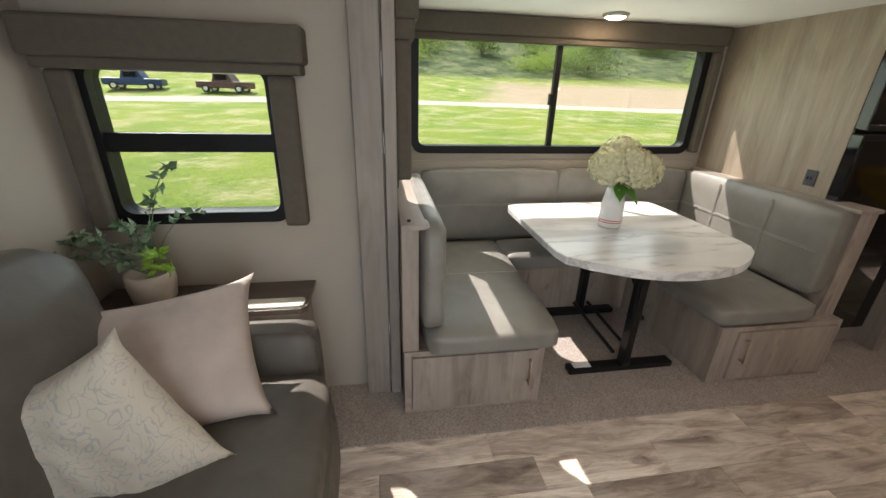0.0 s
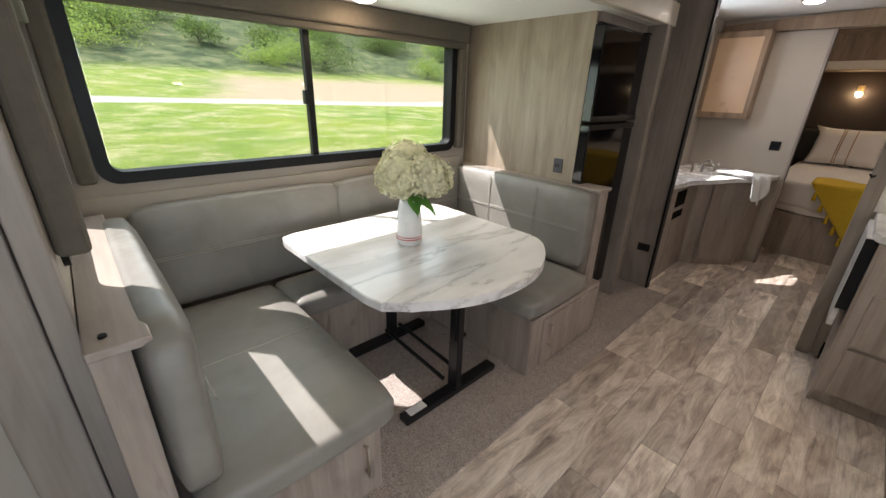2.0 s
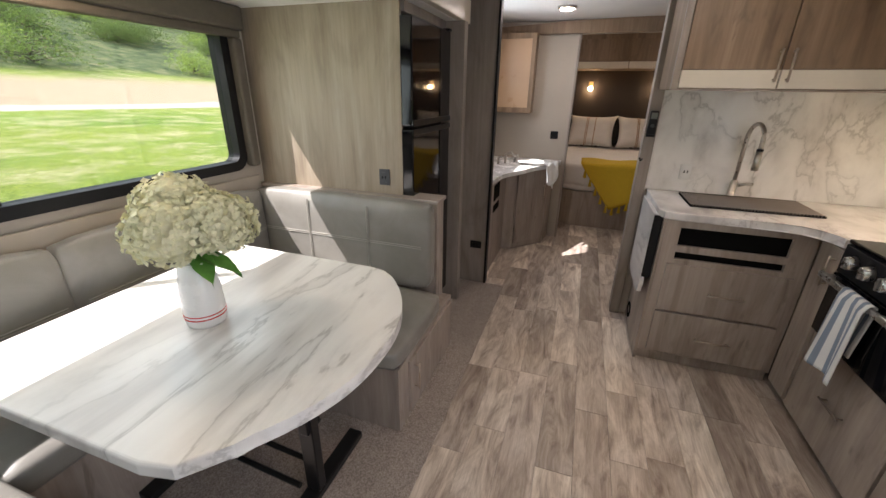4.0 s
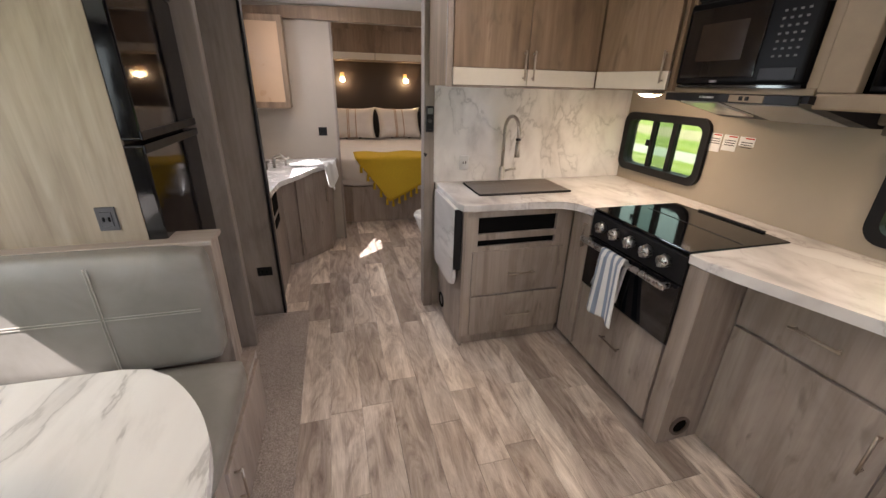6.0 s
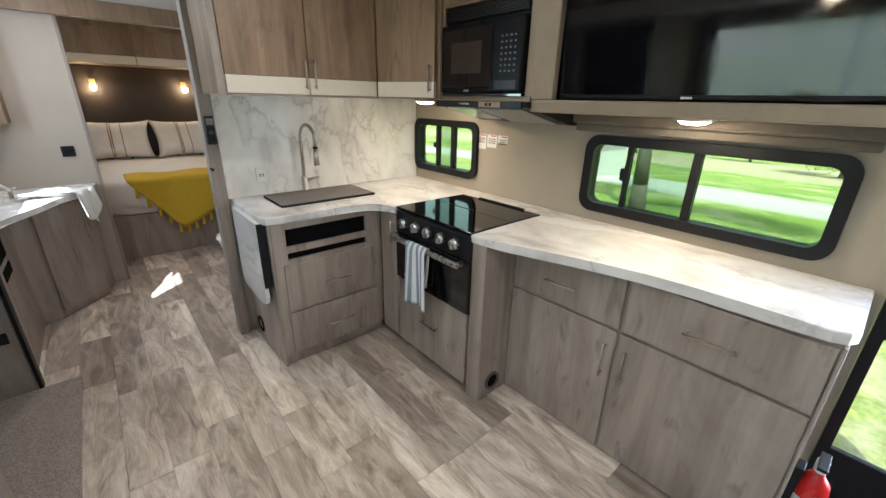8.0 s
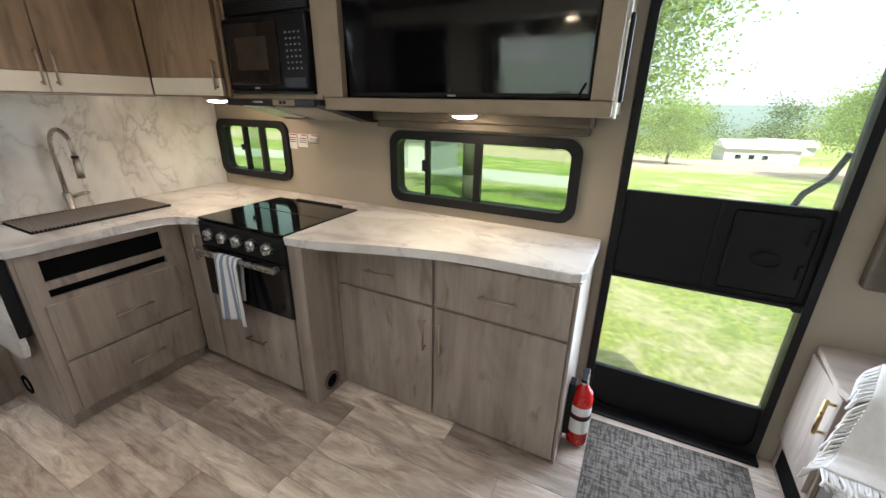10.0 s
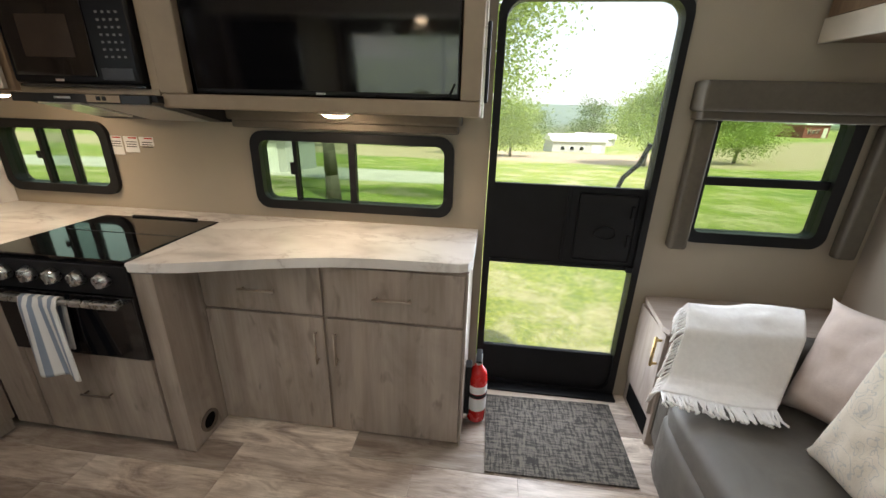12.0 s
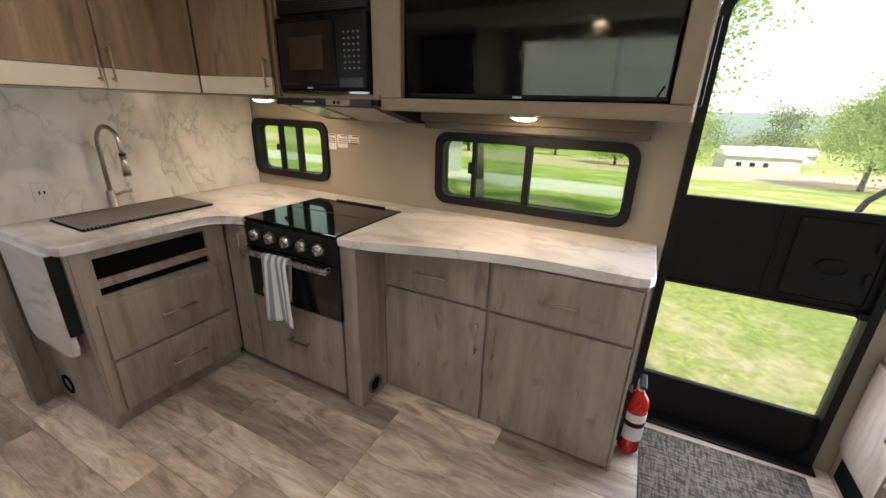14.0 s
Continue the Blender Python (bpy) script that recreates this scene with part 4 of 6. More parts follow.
mw = thing("microwave", (2.92, 0.25, 1.517), "black built-in microwave with button panel", "microwave")
part("body", B((2.627, 0.06, 1.518), (3.17, 0.41, 1.92)), BLACK, mw)
part("front", B((2.627, 0.41, 1.53), (3.17, 0.455, 1.845), 0.012, 3), SATIN_BLACK, mw)
part("door_glass", B((2.80, 0.455, 1.555), (3.15, 0.459, 1.82), 0.004), GLOSS_BLACK, mw, "dark door window")
part("viewing_window", B((2.87, 0.459, 1.62), (3.08, 0.4605, 1.76)), plain("brown_smoked_glass", (0.03, 0.022, 0.018), 0.15), mw)
part("vent_grille", B((2.632, 0.41, 1.86), (3.165, 0.43, 1.915), 0.003), BLACK, mw)
for k in range(5):
    part("vent_slat", B((2.64, 0.43, 1.866 + 0.0095 * k), (3.155, 0.434, 1.870 + 0.0095 * k)), BLACK_STEEL, mw)
for i in range(4):
    for j in range(7):
        part("button", B((2.665 + 0.026 * i, 0.455, 1.62 + 0.024 * j), (2.675 + 0.026 * i, 0.457, 1.627 + 0.024 * j)), plain("grey_print", (0.13, 0.13, 0.125), 0.5) if i + j == 0 else bpy.data.materials["grey_print"], mw)
part("button", B((2.65, 0.455, 1.545), (2.78, 0.458, 1.585), 0.001), BLACK_STEEL, mw)
part("badge", B((2.95, 0.456, 1.537), (2.985, 0.458, 1.546)), STEEL, mw)
part("bottom_trim", B((2.63, 0.41, 1.518), (3.168, 0.44, 1.528)), GLOSS_BLACK, mw)

hd = thing("range_hood", (2.9, 0.25, 1.38), "black and steel range hood with a pale lens", "range hood")
def under(d0, d1, x0, x1, drop):
    """A panel along the hood's slanted underside."""
    p = lambda d: (0.10 + 0.34 * d, 1.388 + 0.08 * d)  # noqa: E731
    (y0, z0), (y1, z1) = p(d0), p(d1)
    return prism(bmesh.new(), [(y0, z0 - 0.0005), (y1, z1 - 0.0005), (y1, z1 - drop), (y0, z0 - drop)], x0, x1, lambda u, v, w: (w, u, v))


part("body", prism(bmesh.new(), [(0.02, 1.385), (0.10, 1.388), (0.44, 1.468), (0.46, 1.47), (0.46, 1.494), (0.02, 1.494)], 2.575, 3.19, lambda u, v, w: (w, u, v)), BLACK, hd)
part("front_strip", B((2.60, 0.46, 1.462), (3.19, 0.47, 1.494), 0.002), BLACK_STEEL, hd)
part("control_panel", B((2.72, 0.47, 1.466), (2.86, 0.4735, 1.492), 0.001), FRAME_TAN, hd)
for x in (2.775, 2.8):
    part("switch", B((x, 0.4735, 1.472), (x + 0.014, 0.478, 1.487), 0.001), BLACK, hd)
part("badge", B((2.93, 0.47, 1.476), (3.0, 0.472, 1.484)), STEEL, hd)
part("filter", under(0.04, 0.9, 2.64, 2.93, 0.004), plain("grey_filter_mesh", (0.4, 0.39, 0.37), 0.45, 0.6, 0.15, 90, 0.5), hd, "grey mesh filter")
part("lamp_lens", under(0.25, 0.92, 2.96, 3.15, 0.007), plain("pale_lens", (0.7, 0.68, 0.6), 0.15, 0.0, 0.04), hd, "pale plastic lamp lens")

tc = thing("television_cabinet", (1.97, 0.2, 1.45), "tan-framed cabinet round the television", "cabinet")
part("bottom_rail", B((1.375, 0.395, 1.452), (2.583, 0.43, 1.505), 0.008, 3), FRAME_TAN, tc)
part("stile", B((1.375, 0.395, 1.505), (1.445, 0.43, CEIL - 0.002), 0.004), FRAME_TAN, tc)
part("stile", B((2.472, 0.395, 1.505), (2.583, 0.43, CEIL - 0.002), 0.004), FRAME_TAN, tc)
part("bottom_panel", B((1.385, 0.01, 1.458), (2.575, 0.395, 1.472)), FRAME_TAN, tc)
part("side_panel", B((1.378, 0.01, 1.458), (1.392, 0.395, CEIL - 0.002)), FRAME_TAN, tc)
part("back_panel", B((1.395, 0.28, 1.475), (2.57, 0.29, CEIL - 0.002)), DARK, tc)
part("door_edge", B((1.366, 0.34, 1.45), (1.374, 0.39, CEIL - 0.01)), NICKEL, tc, "metal edge strip")
part("door_pull", B((1.352, 0.352, 1.50), (1.366, 0.38, 1.76), 0.005), BLACK, tc, "black edge pull")
tv = thing("television", (1.96, 0.4, 1.51), "large black flat television, switched off", "television")


def tilted(bm):
    """The set leans forward at its top."""
    bmesh.ops.rotate(bm, verts=bm.verts, cent=(0, 0.4, 1.51), matrix=Matrix.Rotation(radians(-4.2), 3, "X"))
    return bm


part("case", tilted(B((1.452, 0.35, 1.509), (2.467, 0.384, 2.08), 0.004)), BLACK, tv)
part("screen", tilted(B((1.46, 0.384, 1.526), (2.46, 0.386, 2.075))), GLOSS_BLACK, tv, "glossy black screen")
part("badge", tilted(B((1.95, 0.3845, 1.513), (1.985, 0.3865, 1.52))), STEEL, tv)
part("cable", tube(bmesh.new(), [(1.47, 0.39, 1.56), (1.49, 0.405, 1.517), (1.6, 0.412, 1.512), (1.75, 0.41, 1.516)], 0.004, 6), BLACK, tv, "thin black cable", True)


def puck(name, x, y, z, lit=LAMP_ON, label="round surface light with a warm lit diffuser"):
    root = thing(name, (x, y, z), label, "light", "round lights")
    part("rim", lathe(bmesh.new(), (x, y, z - 0.018), [(0.055, 0.0), (0.07, 0.004), (0.072, 0.0175)], 24), NICKEL, root, "", True)
    part("diffuser", lathe(bmesh.new(), (x, y, z - 0.03), [(0.01, 0.0), (0.035, 0.003), (0.052, 0.011), (0.054, 0.0115)], 24), lit, root, "lit diffuser", True)
    return root


puck("cabinet_light", 1.97, 0.25, 1.457, PUCK_ON)
puck("cabinet_light", 3.42, 0.36, 1.499, PUCK_ON)
puck("ceiling_light", 2.12, 3.37, 1.859, PUCK_ON)
for x, y, z in ((1.6, 1.5, CEIL), (2.9, 1.3, CEIL), (4.85, 2.07, CEIL), (6.4, 0.7, 2.3), (6.4, 2.0, 2.3)):
    puck("ceiling_light", x, y, z - 0.001)

# ---- refrigerator and partition ----
structure("wall_fridge_side", B((3.112, 2.695, 0.0), (3.13, 3.62, 1.86)), PALE_OAK, "pale oak panel beside the refrigerator", "wall")
structure("trim_fridge_top", B((3.14, 2.68, 1.815), (3.735, 2.72, 1.86)), TRIM, "taupe panel above the refrigerator", "trim")
structure("trim_fridge_foot", B((3.14, 2.68, 0.0), (3.735, 2.72, 0.13)), TRIM, "taupe panel below the refrigerator", "trim")
fr = thing("refrigerator", (3.43, 2.95, 0.13), "glossy black two-door refrigerator", "refrigerator")
part("body", B((3.135, 2.70, 0.135), (3.73, 3.4, 1.802)), BLACK, fr)
for z0, z1 in ((0.14, 1.29), (1.305, 1.798)):
    d = part("door", B((3.116, 2.635, z0), (3.70, 2.70, z1), 0.008, 3), GLOSS_BLACK, fr, "glossy black door")
    part("edge_strip", B((3.114, 2.63, z1 - 0.03 if z0 < 1 else z0), (3.702, 2.637, z1 if z0 < 1 else z0 + 0.03), 0.003), BLACK_STEEL, d)
part("hinge", B((3.655, 2.63, 1.799), (3.7, 2.67, 1.811), 0.002), BLACK, fr)

# ---- sofa end ----
LINEN_PINK = plain("blush_linen", (0.5, 0.42, 0.37), 0.95, 0, 0.1, 9, 0.5)
THROW = plain("white_woven_throw", (0.84, 0.83, 0.81), 0.95, 0, 0.04, 60, 0.8)


def damask(name):
    m, n, l, b = shader(name, 0.95)
    v = place(n, l, (1, 1, 1))
    f = noise_tex(n, l, v, 13, 1, 0.3, 3.4)
    g = noise_tex(n, l, v, 260, 2)
    line = ramp(n, l, f, [(0.49, (0, 0, 0)), (0.515, (0.85, 0.85, 0.85)), (0.54, (0.85, 0.85, 0.85)), (0.565, (0, 0, 0))])
    l.new(mix(n, l, line, (0.6, 0.54, 0.445), (0.43, 0.42, 0.385)), b.inputs["Base Color"])
    bump(n, l, b, g, 0.5, 0.001)
    return m


DAMASK = damask("cream_damask")
so = thing("sofa", (0.1, 1.33, 0.0), "dark grey leather reclining sofa with padded arms", "sofa")
part("base", B((-0.35, 0.4, 0.03), (0.49, 2.35, 0.3), 0.02), LEATHER_DARK, so)
for y0, y1 in ((0.485, 1.36), (1.37, 2.245)):
    part("seat_cushion", cushion(bmesh.new(), (-0.1, y0, 0.28), (0.56, y1, 0.465), 0.06, 0.015), LEATHER_DARK, so, "", True)
    fp = part("footrest_panel", cushion(bmesh.new(), (0.48, y0 + 0.03, 0.04), (0.575, y1 - 0.03, 0.36), 0.04, 0.015), LEATHER_DARK, so, "", True)
    bm = bmesh.new()
    cushion(bm, (-0.34, y0, 0.40), (-0.05, y1, 1.0), 0.09, 0.03)
    bmesh.ops.rotate(bm, verts=bm.verts, cent=(-0.1, y0, 0.45), matrix=Matrix.Rotation(radians(-7), 3, "Y"))
    part("back_cushion", bm, LEATHER_DARK, so, "", True)
for y0, y1, z in ((0.345, 0.49, 0.66), (2.245, 2.4, 0.60)):
    part("arm", cushion(bmesh.new(), (-0.3, y0, 0.03), (0.51, y1, z), 0.045, 0.008), LEATHER_DARK, so, "padded arm", True)
    part("piping", tube(bmesh.new(), [(0.517, y0 + 0.03, 0.1), (0.519, y0 + 0.03, z - 0.05), (0.47, y0 + 0.03, z + 0.004), (-0.2, y0 + 0.03, z + 0.004)], 0.003, 6), LEATHER_DARK, so)

e1 = thing("end_table", (0.1, 0.17, 0.0), "taupe end cabinet with a brass pull beside the door", "end table")
part("body", B((-0.34, 0.012, 0.0), (0.515, 0.34, 0.6), 0.004), OAK, e1)
part("top", prism(bmesh.new(), [(-0.35, 0.005), (0.50, 0.005), (0.52, 0.02), (0.545, 0.30), (0.53, 0.343), (-0.35, 0.343)], 0.6, 0.625, r=0.004), OAK_X, e1)
d = part("door", B((0.515, 0.03, 0.17), (0.532, 0.325, 0.59), 0.002), OAK, e1)
pull(d, (0.532, 0.3, 0.43), (0.532, 0.3, 0.55), (0.025, 0, 0), BRASS, 0.007)
# Thin plate in near-black, painted shade in place of a cut slot.
part("toe_slot", B((0.514, 0.06, 0.03), (0.518, 0.31, 0.13)), DARK, e1)
e2 = thing("end_table", (0.1, 2.57, 0.0), "taupe end cabinet with a cup-holder inlay beside the slide", "end table")
part("body", B((-0.34, 2.41, 0.0), (0.44, 2.652, 0.6), 0.004), OAK, e2)
part("top", prism(bmesh.new(), [(-0.35, 2.405), (0.445, 2.405), (0.467, 2.43), (0.467, 2.657), (-0.35, 2.657)], 0.6, 0.625, r=0.004), wood("dark_brown_top", (0.085, 0.062, 0.048), (0.115, 0.086, 0.067), (0.145, 0.11, 0.087), "x", 0.4), e2, "dark brown top")
ld = part("lid", prism(bmesh.new(), rrect(0.17, 2.415, 0.452, 2.485, 0.02), 0.6255, 0.634), CREAM_BAND, e2, "pale flush lid")
part("finger_ring", tube(bmesh.new(), [(0.2 + 0.012 * math.cos(k / 10 * math.tau), 2.465 + 0.012 * math.sin(k / 10 * math.tau), 0.637) for k in range(11)], 0.003, 6), NICKEL, ld)

def corner_pillow(name, lower, corner, upper, t, material, label, seed):
    """A pillow through three of its corners."""
    a, d, e = Vector(lower), Vector(corner), Vector(upper)
    u, v = (d - e), (d - a)
    w, h = u.length, v.length
    u, v = u.normalized(), v.normalized()
    n = u.cross(v).normalized()
    u2 = v.cross(n)
    m = Matrix.Translation((a + e) / 2) @ Matrix((u2, -n, v)).transposed().to_4x4()
    root = thing(name, (a + e) / 2, label, "pillow", "throw pillows")
    part("cover", pillow(bmesh.new(), m, w, h, t, 26, 0.0, seed), material, root, "", True)
    return root


corner_pillow("throw_pillow", (0.41, 2.0, 0.48), (0.3, 2.33, 0.79), (-0.215, 2.22, 0.775), 0.15, LINEN_PINK, "blush linen throw pillow against the sofa arm", 2)
corner_pillow("throw_pillow", (0.335, 1.87, 0.48), (0.135, 1.89, 0.88), (-0.28, 1.86, 0.68), 0.15, DAMASK, "cream damask throw pillow on the sofa", 3)
corner_pillow("throw_pillow", (0.17, 0.53, 0.49), (0.03, 0.42, 0.87), (-0.02, 0.86, 0.93), 0.15, LINEN_PINK, "blush linen throw pillow beside the white throw", 6)
corner_pillow("throw_pillow", (0.256, 0.78, 0.48), (0.18, 0.79, 0.92), (0.16, 1.23, 0.90), 0.15, DAMASK, "cream damask throw pillow leaning on another", 7)

# throw over the arm
bl = thing("throw_blanket", (0.25, 0.5, 0.68), "white woven throw with a fringe over the sofa arm", "blanket")
PATHS = [(0.30, 0.66), (0.325, 0.73), (0.37, 0.755), (0.43, 0.745), (0.495, 0.70), (0.53, 0.61), (0.565, 0.535), (0.6, 0.508), (0.63, 0.5)]


def drape(u, v):
    k = v * (len(PATHS) - 1)
    i = min(int(k), len(PATHS) - 2)
    f = k - i
    y, z = (PATHS[i][j] * (1 - f) + PATHS[i + 1][j] * f for j in (0, 1))
    x = (0.46 - 0.44 * u) * (1 - v) + (0.64 - 0.34 * u) * v
    lump = 0.018 * noise.noise((x * 5, v * 4, 1.7)) + 0.007 * noise.noise((x * 17, v * 13, 0.3))
    return (x, y + 0.04 * noise.noise((x * 4, 2.0, 0)) * v + (0.06 * u - 0.02) * v, z + lump + 0.012 + 0.02 * u)


cl = part("cloth", sheet(bmesh.new(), drape, 36, 36), THROW, bl, "", True)
thick(cl, 0.012)
fr_bm = bmesh.new()
rnd = random.Random(5)
for k in range(64):
    u = (k + 0.5) / 64
    p = Vector(drape(u, 1.0))
    q = p + Vector((rnd.uniform(-0.012, 0.012), 0.03 + rnd.uniform(0, 0.012), -0.012 + rnd.uniform(-0.006, 0.006)))
    r = q + Vector((rnd.uniform(-0.015, 0.015), 0.022, 0.0))
    tube(fr_bm, [p, q, r], 0.0045, 5)
for k in range(40):
    v = 0.25 + 0.75 * (k + 0.5) / 40
    p = Vector(drape(0.0, v))
    q = p + Vector((0.03, rnd.uniform(-0.01, 0.01), -0.025))
    tube(fr_bm, [p, q, q + Vector((0.006, rnd.uniform(-0.01, 0.01), -0.035))], 0.004, 5)
tagged(part("fringe", fr_bm, THROW, bl, "knotted fringe", True), kind="stuff")

# overhead cabinet above the sofa
oc = thing("wall_cabinet", (-0.15, 1.37, 1.75), "oak overhead cabinet, browned for warm light, with cream foot band above the sofa", "cabinet")
part("body", B((-0.355, 0.01, 1.755), (0.086, 2.73, CEIL - 0.002)), BROWN_LIT_OAK, oc)
part("band", B((0.086, 0.01, 1.75), (0.106, 2.73, 1.836), 0.003), CREAM_BAND, oc, "cream band")
for k in range(3):
    part("door", B((0.086, 0.02 + 0.905 * k, 1.838), (0.104, 0.915 + 0.905 * k, CEIL - 0.003), 0.002), BROWN_LIT_OAK, oc)

# potted plant
LEAF = plain("eucalyptus_leaf", (0.12, 0.2, 0.1), 0.6, 0, 0.35, 30)
LEAF_PALE = plain("grey_leaf", (0.22, 0.29, 0.19), 0.7, 0, 0.25, 30)
LEAF_LIME = plain("lime_leaf", (0.25, 0.42, 0.05), 0.6, 0, 0.3, 30)
pp = thing("potted_plant", (-0.13, 2.53, 0.625), "trailing green-grey foliage in a cream ceramic pot", "plant")
part("pot", lathe(bmesh.new(), (-0.13, 2.53, 0.625), [(0.06, 0.0), (0.075, 0.02), (0.085, 0.09), (0.082, 0.13), (0.074, 0.132), (0.07, 0.1), (0.05, 0.09)]), plain("cream_pot", (0.55, 0.47, 0.38), 0.5), pp, "cream ceramic pot", True)


def leaf(bm, p, d, size, rnd):
    d = Vector(d).normalized()
    s = d.cross(Vector((rnd.uniform(-1, 1), rnd.uniform(-1, 1), rnd.uniform(-0.2, 1)))).normalized()
    n = s.cross(d)
    pts = [p, p + d * size * 0.4 + s * size * 0.3 + n * size * 0.06, p + d * size - n * size * 0.1, p + d * size * 0.4 - s * size * 0.3 + n * size * 0.06]
    vs = [bm.verts.new(q) for q in pts]
    bm.faces.new((vs[0], vs[1], vs[2]))
    bm.faces.new((vs[0], vs[2], vs[3]))


rnd = random.Random(8)
STEMS = [((-0.36, -0.06, 0.17), LEAF_PALE, 22), ((-0.28, 0.02, 0.15), LEAF, 20), ((-0.16, -0.08, 0.2), LEAF_PALE, 18), ((0.02, -0.05, 0.22), LEAF_PALE, 18), ((0.2, -0.02, 0.42), LEAF, 12),
         ((0.12, 0.0, 0.33), LEAF, 14), ((0.1, -0.08, 0.12), LEAF_LIME, 20), ((0.14, -0.1, 0.06), LEAF_LIME, 14), ((-0.1, 0.06, 0.2), LEAF, 18), ((-0.22, -0.12, 0.12), LEAF_PALE, 18), ((0.26, -0.04, 0.26), LEAF, 8)]
for way, mat_, cnt in STEMS:
    a = Vector((-0.13, 2.53, 0.74))
    pts = [a + Vector((way[0] * t, way[1] * t, way[2] * math.sin(t * 1.75) / math.sin(1.75))) for t in (0, 0.2, 0.4, 0.6, 0.8, 1.0)]
    stem = part("stem", tube(bmesh.new(), pts, 0.0018, 5), LEAF, pp)
    lf = bmesh.new()
    for k in range(cnt * 2):
        t = 0.2 + 0.8 * rnd.random()
        i = min(int(t * 5), 4)
        p = pts[i].lerp(pts[i + 1], t * 5 - i)
        leaf(lf, p, (rnd.uniform(-1, 1), rnd.uniform(-1, 1), rnd.uniform(-0.5, 0.8)), rnd.uniform(0.025, 0.05), rnd)
    part("leaves", lf, mat_, stem)

# hydrangea in the vase
PETAL = plain("cream_petal", (0.76, 0.73, 0.5), 0.7, 0, 0.12, 50)
hy = thing("hydrangea", (2.045, 2.92, 0.95), "cream hydrangea blooms with fresh green leaves", "flowers")
rnd = random.Random(3)
for c, rad in (((1.97, 2.9, 1.085), 0.105), ((2.125, 2.88, 1.07), 0.105), ((2.055, 2.96, 1.13), 0.11), ((2.065, 2.84, 1.1), 0.095)):
    fl = bmesh.new()
    for k in range(560):
        d = Vector((rnd.gauss(0, 1), rnd.gauss(0, 1), rnd.gauss(0.15, 1))).normalized()
        p = Vector(c) + Vector((d.x, d.y, d.z * 0.85)) * rad * rnd.uniform(0.86, 1.1)
        s = d.orthogonal().normalized()
        s.rotate(Matrix.Rotation(rnd.uniform(0, 3.1), 3, d))
        q = d.cross(s)
        w = rnd.uniform(0.009, 0.014)
        d = (d + Vector((rnd.gauss(0, 0.35), rnd.gauss(0, 0.35), rnd.gauss(0, 0.35)))).normalized()
        s = (s - d * s.dot(d)).normalized()
        q = d.cross(s)
        mid = fl.verts.new(p + d * 0.002)
        tips = [fl.verts.new(p + (s * math.cos(a) + q * math.sin(a)) * w * (1.0 if j % 2 else 0.72) + d * rnd.uniform(0, 0.006)) for j, a in enumerate(math.tau * j / 8 for j in range(8))]
        for j in range(8):
            fl.faces.new((mid, tips[j], tips[(j + 1) % 8]))
    tagged(part("bloom", fl, PETAL, hy), kind="stuff")
    core = bmesh.new()
    bmesh.ops.create_icosphere(core, subdivisions=2, radius=rad * 0.86, matrix=Matrix.Translation(c))
    part("bloom_core", core, PETAL, hy)
for d, s in (((0.4, -0.9, -0.25), 0.13), ((-0.3, -0.8, -0.3), 0.1), ((0.9, -0.3, -0.1), 0.1)):
    lv = bmesh.new()
    d = Vector(d).normalized()
    side = d.cross(Vector((0, 0, 1))).normalized()
    p0 = Vector((2.04, 2.91, 0.985))
    rows = [[lv.verts.new(p0 + d * s * a + side * s * 0.33 * math.sin(math.pi * min(1, a * 0.94 + 0.06)) * b + Vector((0, 0, -0.05 * a * a + 0.015 * abs(b)))) for b in (-1, 0, 1)] for a in (0, 0.2, 0.4, 0.6, 0.8, 1.0)]
    for r0, r1 in zip(rows, rows[1:]):
        for j in range(2):
            lv.faces.new((r0[j], r0[j + 1], r1[j + 1], r1[j]))
    part("leaf", lv, plain("hydrangea_leaf", (0.1, 0.26, 0.04), 0.5, 0, 0.2, 30), hy, "fresh green leaf", True)
part("stem", tube(bmesh.new(), [(2.035, 2.92, 0.80), (2.045, 2.92, 1.05)], 0.006, 6), LEAF, hy)

# ---- door corner ----
fe = thing("fire_extinguisher", (1.318, 0.30, 0.0), "red fire extinguisher with white label on a wall bracket", "fire extinguisher")
part("bracket", B((1.35, 0.27, 0.05), (1.379, 0.33, 0.33), 0.003), BLACK, fe)
part("tank", lathe(bmesh.new(), (1.318, 0.30, 0.012), [(0.038, 0), (0.045, 0.008), (0.046, 0.25), (0.04, 0.285), (0.02, 0.31), (0.016, 0.33)]), RED, fe, "red enamelled tank", True)
part("label", lathe(bmesh.new(), (1.318, 0.30, 0.012), [(0.0463, 0.075), (0.0468, 0.078), (0.0468, 0.145), (0.0463, 0.148)]), WHITE, fe, "white printed label")
part("label", lathe(bmesh.new(), (1.318, 0.30, 0.012), [(0.0463, 0.175), (0.0468, 0.178), (0.0468, 0.215), (0.0463, 0.218)]), WHITE, fe, "white printed label")
part("strap", lathe(bmesh.new(), (1.318, 0.30, 0.012), [(0.047, 0.152), (0.0485, 0.153), (0.0485, 0.17), (0.047, 0.171)]), BLACK, fe)
part("valve", cyl(bmesh.new(), (1.318, 0.30, 0.34), (1.318, 0.30, 0.385), 0.017), NICKEL, fe)
part("lever", B((1.305, 0.29, 0.385), (1.331, 0.37, 0.397), 0.003), BLACK, fe)
part("lever", B((1.305, 0.29, 0.402), (1.331, 0.39, 0.412), 0.003), BLACK, fe)
part("gauge", cyl(bmesh.new(), (1.318, 0.317, 0.36), (1.318, 0.33, 0.36), 0.013), WHITE, fe)


